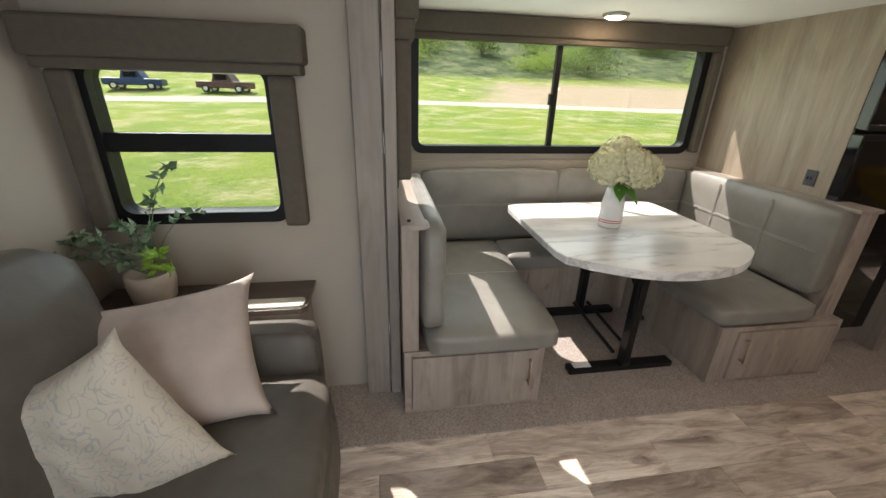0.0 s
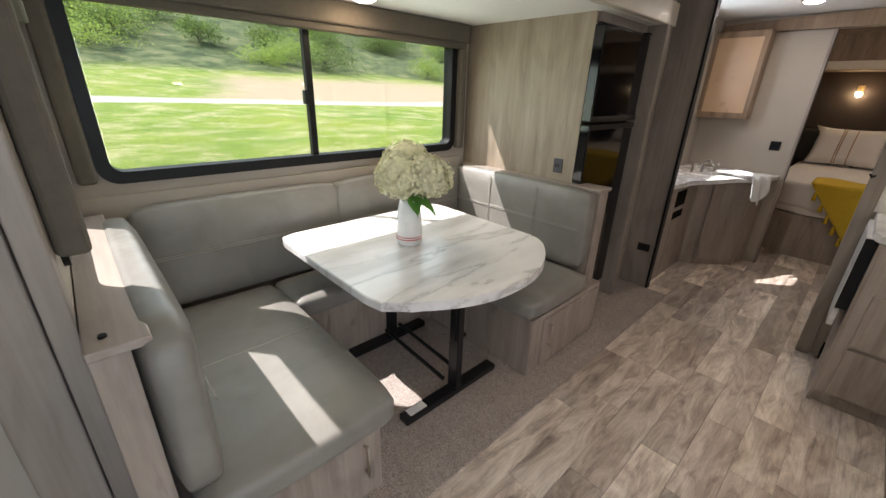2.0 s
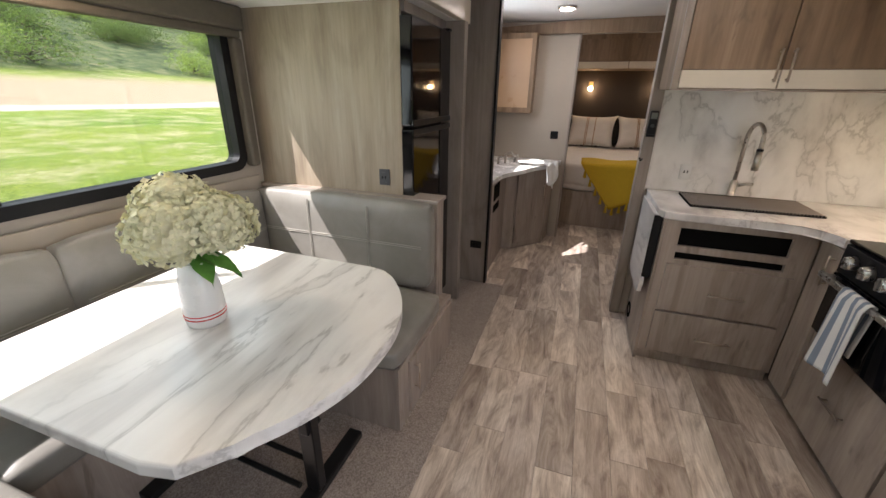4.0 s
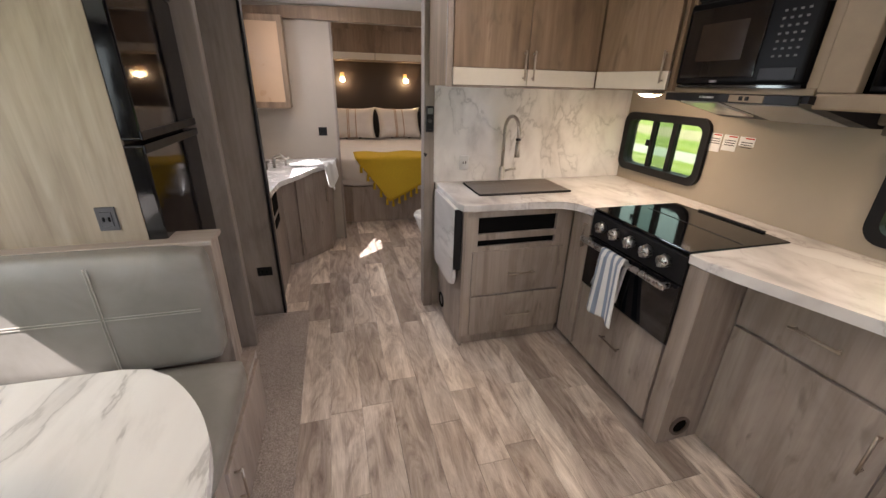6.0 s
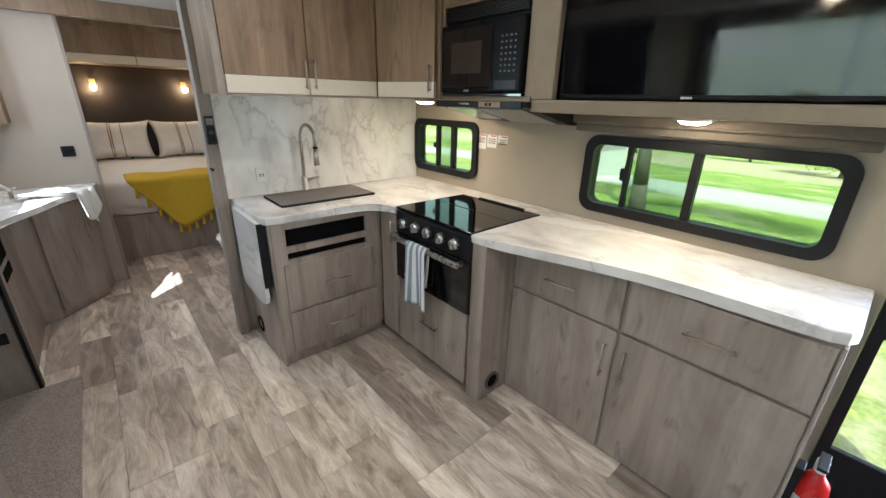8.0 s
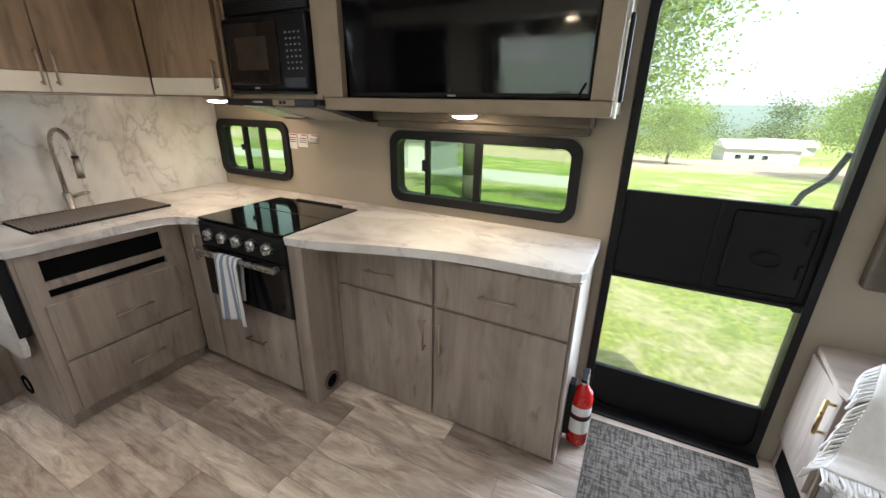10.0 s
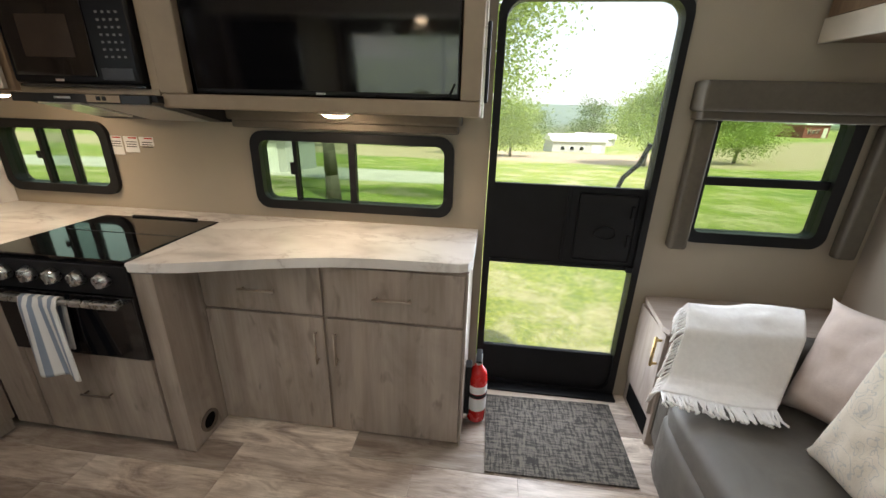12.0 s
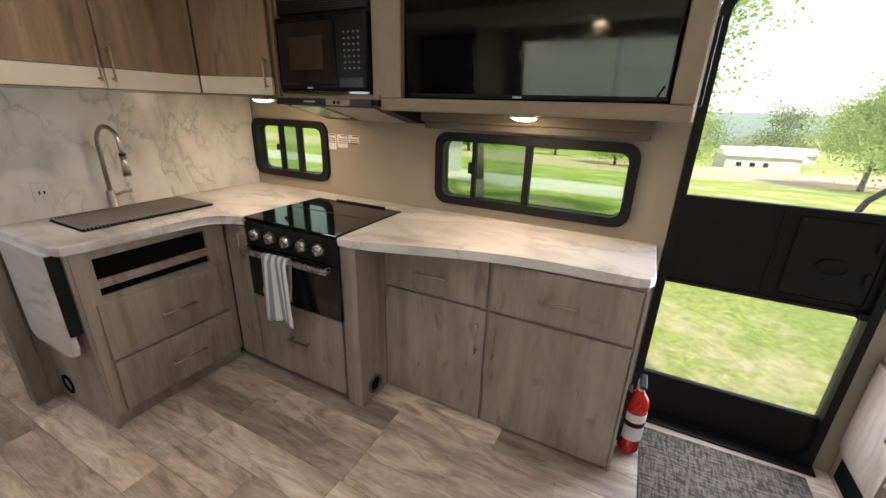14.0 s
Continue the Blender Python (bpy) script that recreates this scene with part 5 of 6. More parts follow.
def mat_weave(name):
    m, n, l, b = shader(name, 0.95)
    tc, f = n.new("ShaderNodeTexCoord"), []
    for sc in ((55, 9, 1), (9, 55, 1)):
        mp = n.new("ShaderNodeMapping")
        mp.inputs["Scale"].default_value = sc
        l.new(tc.outputs["Object"], mp.inputs["Vector"])
        f.append(noise_tex(n, l, mp.outputs[0], 1.6, 4, 0.65))
    mx = n.new("ShaderNodeMath")
    mx.operation = "MULTIPLY"
    l.new(f[0], mx.inputs[0])
    l.new(f[1], mx.inputs[1])
    c = ramp(n, l, mx.outputs[0], [(0.2, (0.041, 0.036, 0.033)), (0.24, (0.088, 0.081, 0.072)), (0.3, (0.156, 0.138, 0.114))])
    l.new(c, b.inputs["Base Color"])
    bump(n, l, b, f[0], 0.6, 0.003)
    return m


dm = thing("door_mat", (0.94, 0.35, 0.0), "grey woven door mat with a broken pattern", "mat")
bm = bmesh.new()
prism(bm, [(0.615, 0.10), (1.27, 0.12), (1.262, 0.605), (0.615, 0.59)], 0.001, 0.010, r=0.002)
part("weave", bm, mat_weave("grey_mat_weave"), dm)


def outlet(name, f, u, v, w, out, material, label, width=0.07, height=0.075):
    root = thing(name, f(u, v, w), label, "outlet")
    def bx(a, b, c, d, e, g, m, nm):
        lo, hi = f(a, b, w + out * e), f(c, d, w + out * g)
        part(nm, B([min(p) for p in zip(lo, hi)], [max(p) for p in zip(lo, hi)], 0.002), m, root)
    bx(u - width / 2, v - height / 2, u + width / 2, v + height / 2, 0.0, 0.008, material, "plate")
    bx(u - width / 3.4, v - height / 3.2, u + width / 3.4, v + height / 3.2, 0.008, 0.011, material, "insert")
    for k in (-1, 1):
        bx(u + k * width / 7 - 0.003, v - 0.008, u + k * width / 7 + 0.003, v + 0.008, 0.011, 0.0125, DARK, "slot")
    return root


outlet("outlet", YZ, 2.80, 1.04, 3.112, -1, plain("slate_plastic", (0.06, 0.062, 0.07), 0.4), "dark grey outlet on the pale oak panel", 0.06, 0.085)
outlet("outlet", YZ, 2.52, 0.335, 4.1, -1, BLACK, "black outlet low on the taupe panel", 0.09, 0.06)
outlet("outlet", YZ, 1.2, 1.04, 3.988, -1, WHITE, "white outlet in the marble backsplash", 0.06, 0.09)
outlet("outlet", YZ, 2.10, 1.08, 5.5, -1, BLACK, "black switch on the bath wall", 0.075, 0.075)

rc = thing("remote_control", (3.97, 1.437, 1.24), "black wall remote with a small grey display", "remote control")
part("holder", B((3.958, 1.412, 1.235), (3.974, 1.462, 1.30), 0.006), BLACK, rc)
part("case", B((3.952, 1.414, 1.25), (3.968, 1.46, 1.385), 0.006), BLACK, rc)
part("display", B((3.9505, 1.42, 1.34), (3.9525, 1.454, 1.375)), plain("grey_display", (0.2, 0.22, 0.2), 0.2), rc)
part("button", cyl(bmesh.new(), (3.953, 1.437, 1.3), (3.949, 1.437, 1.3), 0.011), plain("dark_button", (0.05, 0.05, 0.05), 0.5), rc)
hk = thing("hook", (3.97, 1.44, 1.09), "small black coat hook on the jamb", "hook")
part("arm", tube(bmesh.new(), [(3.975, 1.455, 1.1), (3.95, 1.465, 1.095), (3.935, 1.475, 1.11)], 0.006, 8), BLACK, hk)

sl = thing("warning_labels", (3.15, 0.0, 1.21), "three small white warning labels with red heads", "label")
for a, b, z0 in ((3.055, 3.135, 1.25), (3.145, 3.225, 1.215), (3.235, 3.315, 1.2)):
    p = part("paper", B((a, 0.001, z0), (b, 0.0025, 1.295)), WHITE, sl, "white paper label")
    part("head_bar", B((a + 0.004, 0.0026, 1.285), (b - 0.03, 0.0032, 1.291)), RED, p)
    for k in range(3):
        part("text_bar", B((a + 0.008, 0.0026, 1.266 - 0.012 * k), (b - 0.012, 0.003, 1.27 - 0.012 * k)), BLACK_STEEL, p)

# ---- bath ----
va = thing("bath_vanity", (5.0, 2.5, 0.0), "grey-oak angled bath vanity with white top", "vanity")
part("body", prism(bmesh.new(), [(4.16, 2.735), (4.16, 2.46), (4.93, 2.46), (4.965, 2.37), (5.25, 2.10), (5.49, 2.06), (5.49, 2.735)], 0.0, 0.80), OAK, va)
part("top", prism(bmesh.new(), [(4.15, 2.737), (4.15, 2.44), (4.5, 2.42), (4.62, 2.36), (4.76, 2.285), (4.98, 2.205), (5.1, 2.1), (5.2, 2.04), (5.45, 2.0), (5.495, 2.0), (5.495, 2.737)], 0.80, 0.835, r=0.006), CERAMIC, va, "white moulded top with basin")
def vdiag(u, v, w):
    a, b = Vector((4.965, 2.37)), Vector((5.25, 2.10))
    t = (b - a).normalized()
    n = Vector((t.y, -t.x))
    p = a + t * u + n * w
    return (p.x, p.y, v)
vd = part("door", prism(bmesh.new(), [(0.02, 0.06), (0.37, 0.06), (0.37, 0.77), (0.02, 0.77)], 0.0, 0.016, vdiag), OAK, va)
pull(vd, vdiag(0.34, 0.5, 0.016), vdiag(0.34, 0.62, 0.016), Vector(vdiag(0, 0, 0.022)) - Vector(vdiag(0, 0, 0)))
# Both niches are flat panels with their inner shade painted near-black.
part("niche", B((4.4, 2.455, 0.62), (4.62, 2.461, 0.75)), DARK, va, "flat near-black panel for a shaded niche")
part("niche", B((4.4, 2.455, 0.52), (4.62, 2.461, 0.58)), DARK, va, "flat near-black panel for a shaded niche")
bf = thing("bath_faucet", (5.0, 2.45, 0.835), "two-handled nickel bath faucet", "faucet")
part("spout", tube(bmesh.new(), [(5.05, 2.5, 0.84), (5.05, 2.5, 0.92), (5.0, 2.44, 0.95), (4.96, 2.4, 0.92)], 0.012), NICKEL, bf, "", True)
for dx, dy in ((-0.09, 0.05), (0.08, -0.08)):
    part("handle", tube(bmesh.new(), [(5.05 + dx, 2.5 + dy, 0.84), (5.05 + dx, 2.5 + dy, 0.9), (5.0 + dx, 2.47 + dy, 0.915)], 0.011), NICKEL, bf, "", True)
ht = thing("hand_towel", (5.0, 2.1, 0.84), "white hand towel bunched over the basin edge", "towel")


def bunch(u, v):
    # laid across the basin, then hanging over the front edge
    c = Vector((5.12, 2.34)).lerp(Vector((5.1, 2.06)), min(1.0, v / 0.55))
    p = c + Vector((0.85, -0.4)) * (u - 0.5) * (0.26 - 0.06 * v)
    hang = max(0.0, v - 0.55) / 0.45
    z = 0.855 + 0.014 * math.sin(11 * u + 5 * v) + 0.008 * math.sin(23 * u) - 0.2 * hang * (0.8 + 0.3 * math.sin(4 * u))
    return (p.x - 0.02 * hang, p.y - 0.025 * hang + 0.012 * math.sin(13 * u) * hang, z)


thick(part("cloth", sheet(bmesh.new(), bunch, 16, 24), plain("white_terry", (0.75, 0.75, 0.74), 0.95, 0, 0.05, 80, 0.8), ht, "", True), 0.008)
md = thing("medicine_cabinet", (5.42, 2.48, 1.29), "brown-oak framed medicine cabinet with a mirror door painted as its tan reflection", "cabinet")
part("body", B((5.33, 2.34, 1.29), (5.498, 2.735, 1.99), 0.003), BROWN_LIT_OAK, md)
# The mirror's warm tan reflection is put into this even colour.
part("mirror", B((5.326, 2.378, 1.34), (5.331, 2.70, 1.94)), plain("mirror_tan_reflection", (0.5, 0.34, 0.21), 0.3, 0, 0.04, 4), md, "mirror with its tan reflection put into the colour")
to = thing("toilet", (4.9, 1.1, 0.0), "white toilet with closed lid", "toilet")
part("bowl", lathe(bmesh.new(), (4.9, 1.15, 0.0), [(0.11, 0.0), (0.1, 0.1), (0.14, 0.22), (0.19, 0.36), (0.19, 0.38)]), CERAMIC, to, "", True)
part("lid", lathe(bmesh.new(), (4.9, 1.15, 0.381), [(0.2, 0.0), (0.205, 0.01), (0.2, 0.025), (0.1, 0.035)]), CERAMIC, to, "", True)
part("tank", B((4.72, 0.72, 0.3), (5.08, 0.93, 0.72), 0.02), CERAMIC, to)

# ---- bedroom ----
LINEN = plain("white_bedding", (0.74, 0.71, 0.68), 0.95, 0, 0.04, 7, 0.4)
MUSTARD = plain("mustard_knit", (0.56, 0.37, 0.02), 0.95, 0, 0.15, 120, 0.9)
bd = thing("bed", (6.9, 1.35, 0.0), "bed with white cover on a grey-oak platform", "bed")
part("platform", prism(bmesh.new(), [(6.0, 0.9), (6.0, 1.85), (6.15, 2.1), (8.05, 2.1), (8.05, 0.62), (6.15, 0.62)], 0.0, 0.42), OAK, bd)
part("mattress", prism(bmesh.new(), [(5.99, 0.9), (5.99, 1.83), (6.14, 2.09), (8.04, 2.09), (8.04, 0.63), (6.14, 0.63)], 0.42, 0.70, r=0.04), LINEN, bd, "", True)
cv = bmesh.new()
prism(cv, [(5.955, 0.88), (5.955, 1.87), (6.12, 2.13), (7.9, 2.13), (7.9, 0.59), (6.12, 0.59)], 0.40, 0.735, r=0.05)
for v in cv.verts:
    if v.co.z < 0.6:
        v.co.z += 0.05 * noise.noise(v.co * 3) + 0.1 * (1 if v.co.y > 1.5 else -0.6)
part("cover", cv, LINEN, bd, "white bedspread hanging over the edges", True)
hb = thing("headboard", (8.08, 1.36, 0.7), "dark brown padded headboard panel", "headboard")
part("panel", B((8.06, 0.02, 0.5), (8.135, 2.72, 1.8), 0.006), plain("dark_brown_panel", (0.035, 0.024, 0.02), 0.6), hb)
for i, y in enumerate((1.72, 1.03)):
    m4 = pose(7.72, y, 0.96, -28, 0, -90 + (3 if i else -4))
    root = thing("bed_pillow", (7.7, y, 0.74), "white bed pillow with thin tan stripes", "pillow", "bed pillows")
    part("cover", pillow(bmesh.new(), m4, 0.66, 0.48, 0.17, 14, 0, 4 + i), LINEN, root, "", True)
    for s in (-0.07, -0.05, 0.05):
        strip = bmesh.new()
        tube(strip, [m4 @ Vector((s, -0.088 * (max(0.0, 1 - abs(k / 8) ** 4)) ** 0.55 - 0.004, k / 8 * 0.22)) for k in range(-8, 9)], 0.006, 6)
        part("stripe", strip, plain("tan_stripe", (0.45, 0.3, 0.2), 0.9), root)
for y in (1.375, 0.62, 2.07):
    m4 = pose(7.82, y, 0.95, -20, 0, -90)
    root = thing("bed_pillow", (7.8, y, 0.74), "black plush bed pillow", "pillow", "bed pillows")
    part("cover", pillow(bmesh.new(), m4, 0.5, 0.44, 0.15, 12, 0, 9), plain("black_plush", (0.015, 0.013, 0.012), 0.95, 0, 0.3, 60, 1.0), root, "", True)

th = thing("bed_throw", (6.1, 1.3, 0.6), "mustard yellow throw with tassels over the bed's foot", "blanket")


def bed_throw(u, v):
    # u across the bed, v from its middle over the foot and down to a point
    y = 1.80 - 1.1 * u
    if v < 0.5:
        return (6.35 - 0.4 * v * 2, y + 0.01 * math.sin(8 * u), 0.75 + 0.008 * math.sin(14 * u + 5 * v))
    k = (v - 0.5) * 2
    tip = u / 0.33 if u < 0.33 else 1 - (u - 0.33) / 0.9
    drop = 0.05 + 0.45 * max(0.0, tip)
    return (5.945 - 0.02 * k - 0.008 * math.sin(16 * u), 1.80 - 1.1 * (u + (0.33 - u) * k * 0.1), 0.745 - drop * k)


thick(part("cloth", sheet(bmesh.new(), bed_throw, 30, 20), MUSTARD, th, "", True), 0.008)
for k in range(14):
    u = 0.02 + k * 0.07
    p = Vector(bed_throw(u, 1.0))
    ts = bmesh.new()
    cyl(ts, p, p + Vector((0, 0, -0.012)), 0.012, 0.014, 8)
    cyl(ts, p + Vector((0, 0, -0.012)), p + Vector((0, 0, -0.075)), 0.011, 0.018, 8)
    part("tassel", ts, MUSTARD, th)
bcab = thing("wall_cabinet", (7.8, 1.36, 1.8), "oak overhead bedroom cabinet, browned for warm light, with cream foot band", "cabinet")
part("body", B((7.6, 0.02, 1.80), (8.135, 2.72, 2.29)), BROWN_LIT_OAK, bcab)
for a, b in ((0.03, 0.44), (0.45, 1.36), (1.37, 2.28), (2.29, 2.71)):
    d = part("door", B((7.583, a, 1.895), (7.6, b, 2.17), 0.002), BROWN_LIT_OAK, bcab)
    part("band", B((7.58, a, 1.805), (7.6, b, 1.892), 0.002), CREAM_BAND, d, "cream band along the door's foot")
for y in (0.87, 1.81):
    rl = thing("reading_light", (8.0, y, 1.52), "small brass wall light with a lit bulb", "light", "bed lights")
    part("plate", B((8.045, y - 0.03, 1.57), (8.06, y + 0.03, 1.65), 0.004), BRASS, rl)
    part("arm", tube(bmesh.new(), [(8.045, y, 1.63), (7.99, y, 1.64), (7.98, y, 1.6)], 0.008), BRASS, rl)
    b0 = bmesh.new()
    bmesh.ops.create_icosphere(b0, subdivisions=2, radius=0.03, matrix=Matrix.Translation((7.98, y, 1.55)))
    part("bulb", b0, BULB, rl, "lit bulb", True)

# ---- outdoors ----
def rise(x, y):
    """Height of the land: a slope up beyond the dinette, down beyond the door."""
    z = -0.85
    if y > 6:
        z += 0.048 * (min(y, 31) - 6) + 0.15 * max(0.0, min(y, 48) - 31) + 0.3 * max(0.0, min(y, 110) - 48)
    if y < -5:
        k = 0.075 if x > -18 else 0.075 - 0.05 * min(1.0, (-18 - x) / 25)
        z -= k * (min(-y, 95) - 5)
        z += (0.03 + 0.012 * noise.noise((x * 0.004, 3.0, 0))) * max(0.0, min(-y, 480) - 220) * min(1.0, max(0.0, -y - 220) / 200)
    far = math.hypot(x, y)
    if far > 12:
        z += 0.25 * noise.noise((x * 0.05, y * 0.05, 0.0)) * min(1.0, (far - 12) / 20)
    return z


def span(n, near, most):
    k = [near * i for i in range(n)]
    while k[-1] < most:
        k.append(k[-1] * 1.1 + near)
    return [-v for v in k[:0:-1]] + k


xs, ys = span(26, 0.9, 700), span(26, 0.9, 700)
verts = [(x, y, rise(x, y)) for y in ys for x in xs]
w = len(xs)
faces = [(j * w + i, j * w + i + 1, (j + 1) * w + i + 1, (j + 1) * w + i) for j in range(len(ys) - 1) for i in range(w - 1)]
me = bpy.data.meshes.new("ground")
me.from_pydata(verts, [], faces)
me.shade_smooth()


def meadow():
    m, n, l, b = shader("meadow", 0.95)
    v = place(n, l, (1, 1, 1))
    sp = n.new("ShaderNodeSeparateXYZ")
    l.new(v, sp.inputs[0])

    def calc(op, a, c=0.0, d=None):
        q = n.new("ShaderNodeMath")
        q.operation = op
        for s, val in zip(q.inputs, (a, c, d)):
            if val is None:
                continue
            if isinstance(val, (int, float)):
                s.default_value = val
            else:
                l.new(val, s)
        return q.outputs[0]

    def step(a, lo, hi):
        r = n.new("ShaderNodeMapRange")
        r.interpolation_type = "SMOOTHSTEP"
        r.inputs[1].default_value, r.inputs[2].default_value = lo, hi
        l.new(a, r.inputs[0])
        return r.outputs[0]

    x, y = sp.outputs[0], sp.outputs[1]
    wob = calc("MULTIPLY", calc("SUBTRACT", noise_tex(n, l, v, 0.14, 4), 0.5), 9.0)
    blades = noise_tex(n, l, v, 15, 8, 0.85)
    tuft = noise_tex(n, l, v, 6.0, 8, 0.78, 0.4)
    patch = noise_tex(n, l, v, 0.55, 7, 0.72)
    grass = ramp(n, l, blades, [(0.32, (0.05, 0.085, 0.01)), (0.5, (0.22, 0.29, 0.032)), (0.66, (0.5, 0.52, 0.12))])
    broad = noise_tex(n, l, v, 0.16, 4, 0.6, 0.5)
    grass = mix(n, l, 0.8, grass, ramp(n, l, broad, [(0.35, (0.62, 0.8, 0.6)), (0.5, (1, 1, 1)), (0.65, (1.15, 1.05, 1.0))]), "MULTIPLY")
    grass = mix(n, l, 0.5, grass, ramp(n, l, tuft, [(0.3, (0.3, 0.45, 0.25)), (0.48, (0.95, 1, 0.9)), (0.66, (1.25, 1.1, 0.8))]), "MULTIPLY")
    near_door = calc("MULTIPLY", calc("MULTIPLY", step(y, -5.0, -2.5), calc("SUBTRACT", 1.0, step(y, -1.0, 0.0))), 0.09)
    patch = calc("ADD", patch, near_door)
    grass = mix(n, l, ramp(n, l, patch, [(0.48, (0, 0, 0)), (0.6, (0.8, 0.8, 0.8))]), grass, ramp(n, l, tuft, [(0.3, (0.26, 0.26, 0.08)), (0.5, (0.46, 0.42, 0.2)), (0.7, (0.66, 0.58, 0.42))]))
    soil = ramp(n, l, tuft, [(0.3, (0.36, 0.25, 0.16)), (0.7, (0.6, 0.47, 0.35))])
    gravel = ramp(n, l, blades, [(0.3, (0.4, 0.37, 0.33)), (0.7, (0.68, 0.64, 0.58))])
    yy = calc("ADD", y, calc("MULTIPLY", wob, 0.25))
    road = calc("MULTIPLY", step(yy, 28.6, 29.2), calc("SUBTRACT", 1.0, step(yy, 31.0, 31.6)))
    side = step(calc("ADD", calc("SUBTRACT", x, calc("MULTIPLY", calc("SUBTRACT", y, 30.0), 0.25)), wob), 6.0, 11.0)
    bank = calc("MULTIPLY", calc("MULTIPLY", step(yy, 30.5, 31.5), calc("SUBTRACT", 1.0, step(calc("ADD", y, wob), 40.0, 45.0))), side)
    yard = calc("MULTIPLY", calc("SUBTRACT", 1.0, step(calc("ADD", y, wob), -34.0, -30.0)), calc("MULTIPLY", step(calc("ADD", y, wob), -66.0, -58.0), step(calc("ADD", calc("SUBTRACT", x, calc("MULTIPLY", y, 0.9)), wob), 0.0, 6.0)))
    brush = calc("MAXIMUM", step(calc("ADD", y, wob), 43.0, 49.0), calc("SUBTRACT", 1.0, step(calc("ADD", y, wob), -150.0, -120.0)))
    drive = calc("MULTIPLY", calc("MULTIPLY", step(calc("ADD", x, calc("MULTIPLY", wob, 0.2)), 1.5, 2.5), calc("SUBTRACT", 1.0, step(yy, -14.0, -13.0))), step(yy, -19.0, -18.0))
    c = mix(n, l, brush, grass, ramp(n, l, patch, [(0.34, (0.02, 0.035, 0.014)), (0.46, (0.07, 0.1, 0.035)), (0.56, (0.15, 0.17, 0.07)), (0.68, (0.26, 0.22, 0.13))]))
    # Distance haze put into the colour: paler grey-green on the far ridge.
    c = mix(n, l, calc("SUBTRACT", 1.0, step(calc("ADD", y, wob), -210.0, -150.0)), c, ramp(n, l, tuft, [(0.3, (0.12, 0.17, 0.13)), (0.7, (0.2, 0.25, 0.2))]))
    c = mix(n, l, calc("MULTIPLY", yard, 0.85), c, soil)
    c = mix(n, l, bank, c, soil)
    c = mix(n, l, calc("MAXIMUM", road, drive), c, gravel)
    l.new(c, b.inputs["Base Color"])
    bump(n, l, b, blades, 0.9, 0.06)
    return m


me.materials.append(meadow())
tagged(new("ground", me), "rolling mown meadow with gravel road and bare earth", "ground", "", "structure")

BARK = speckle("grey_bark", (0.08, 0.065, 0.05), (0.24, 0.2, 0.16), 30, 0.95, 1.0, 0.02)


def foliage(name, a, c):
    m, n, l, b = shader(name, 0.55)
    g = n.new("ShaderNodeNewGeometry")
    l.new(ramp(n, l, g.outputs["Random Per Island"], [(0.0, a), (1.0, c)]), b.inputs["Base Color"])
    tr, mx = n.new("ShaderNodeBsdfTranslucent"), n.new("ShaderNodeMixShader")
    tr.inputs[0].default_value = (c[0] * 1.5, c[1] * 1.5, c[2], 1)
    mx.inputs[0].default_value = 0.4
    l.new(b.outputs[0], mx.inputs[1])
    l.new(tr.outputs[0], mx.inputs[2])
    l.new(mx.outputs[0], n["Material Output"].inputs[0])
    return m


GREEN = foliage("fresh_foliage", (0.15, 0.22, 0.05), (0.33, 0.42, 0.13))
DEEP = foliage("deep_foliage", (0.06, 0.1, 0.03), (0.17, 0.235, 0.08))


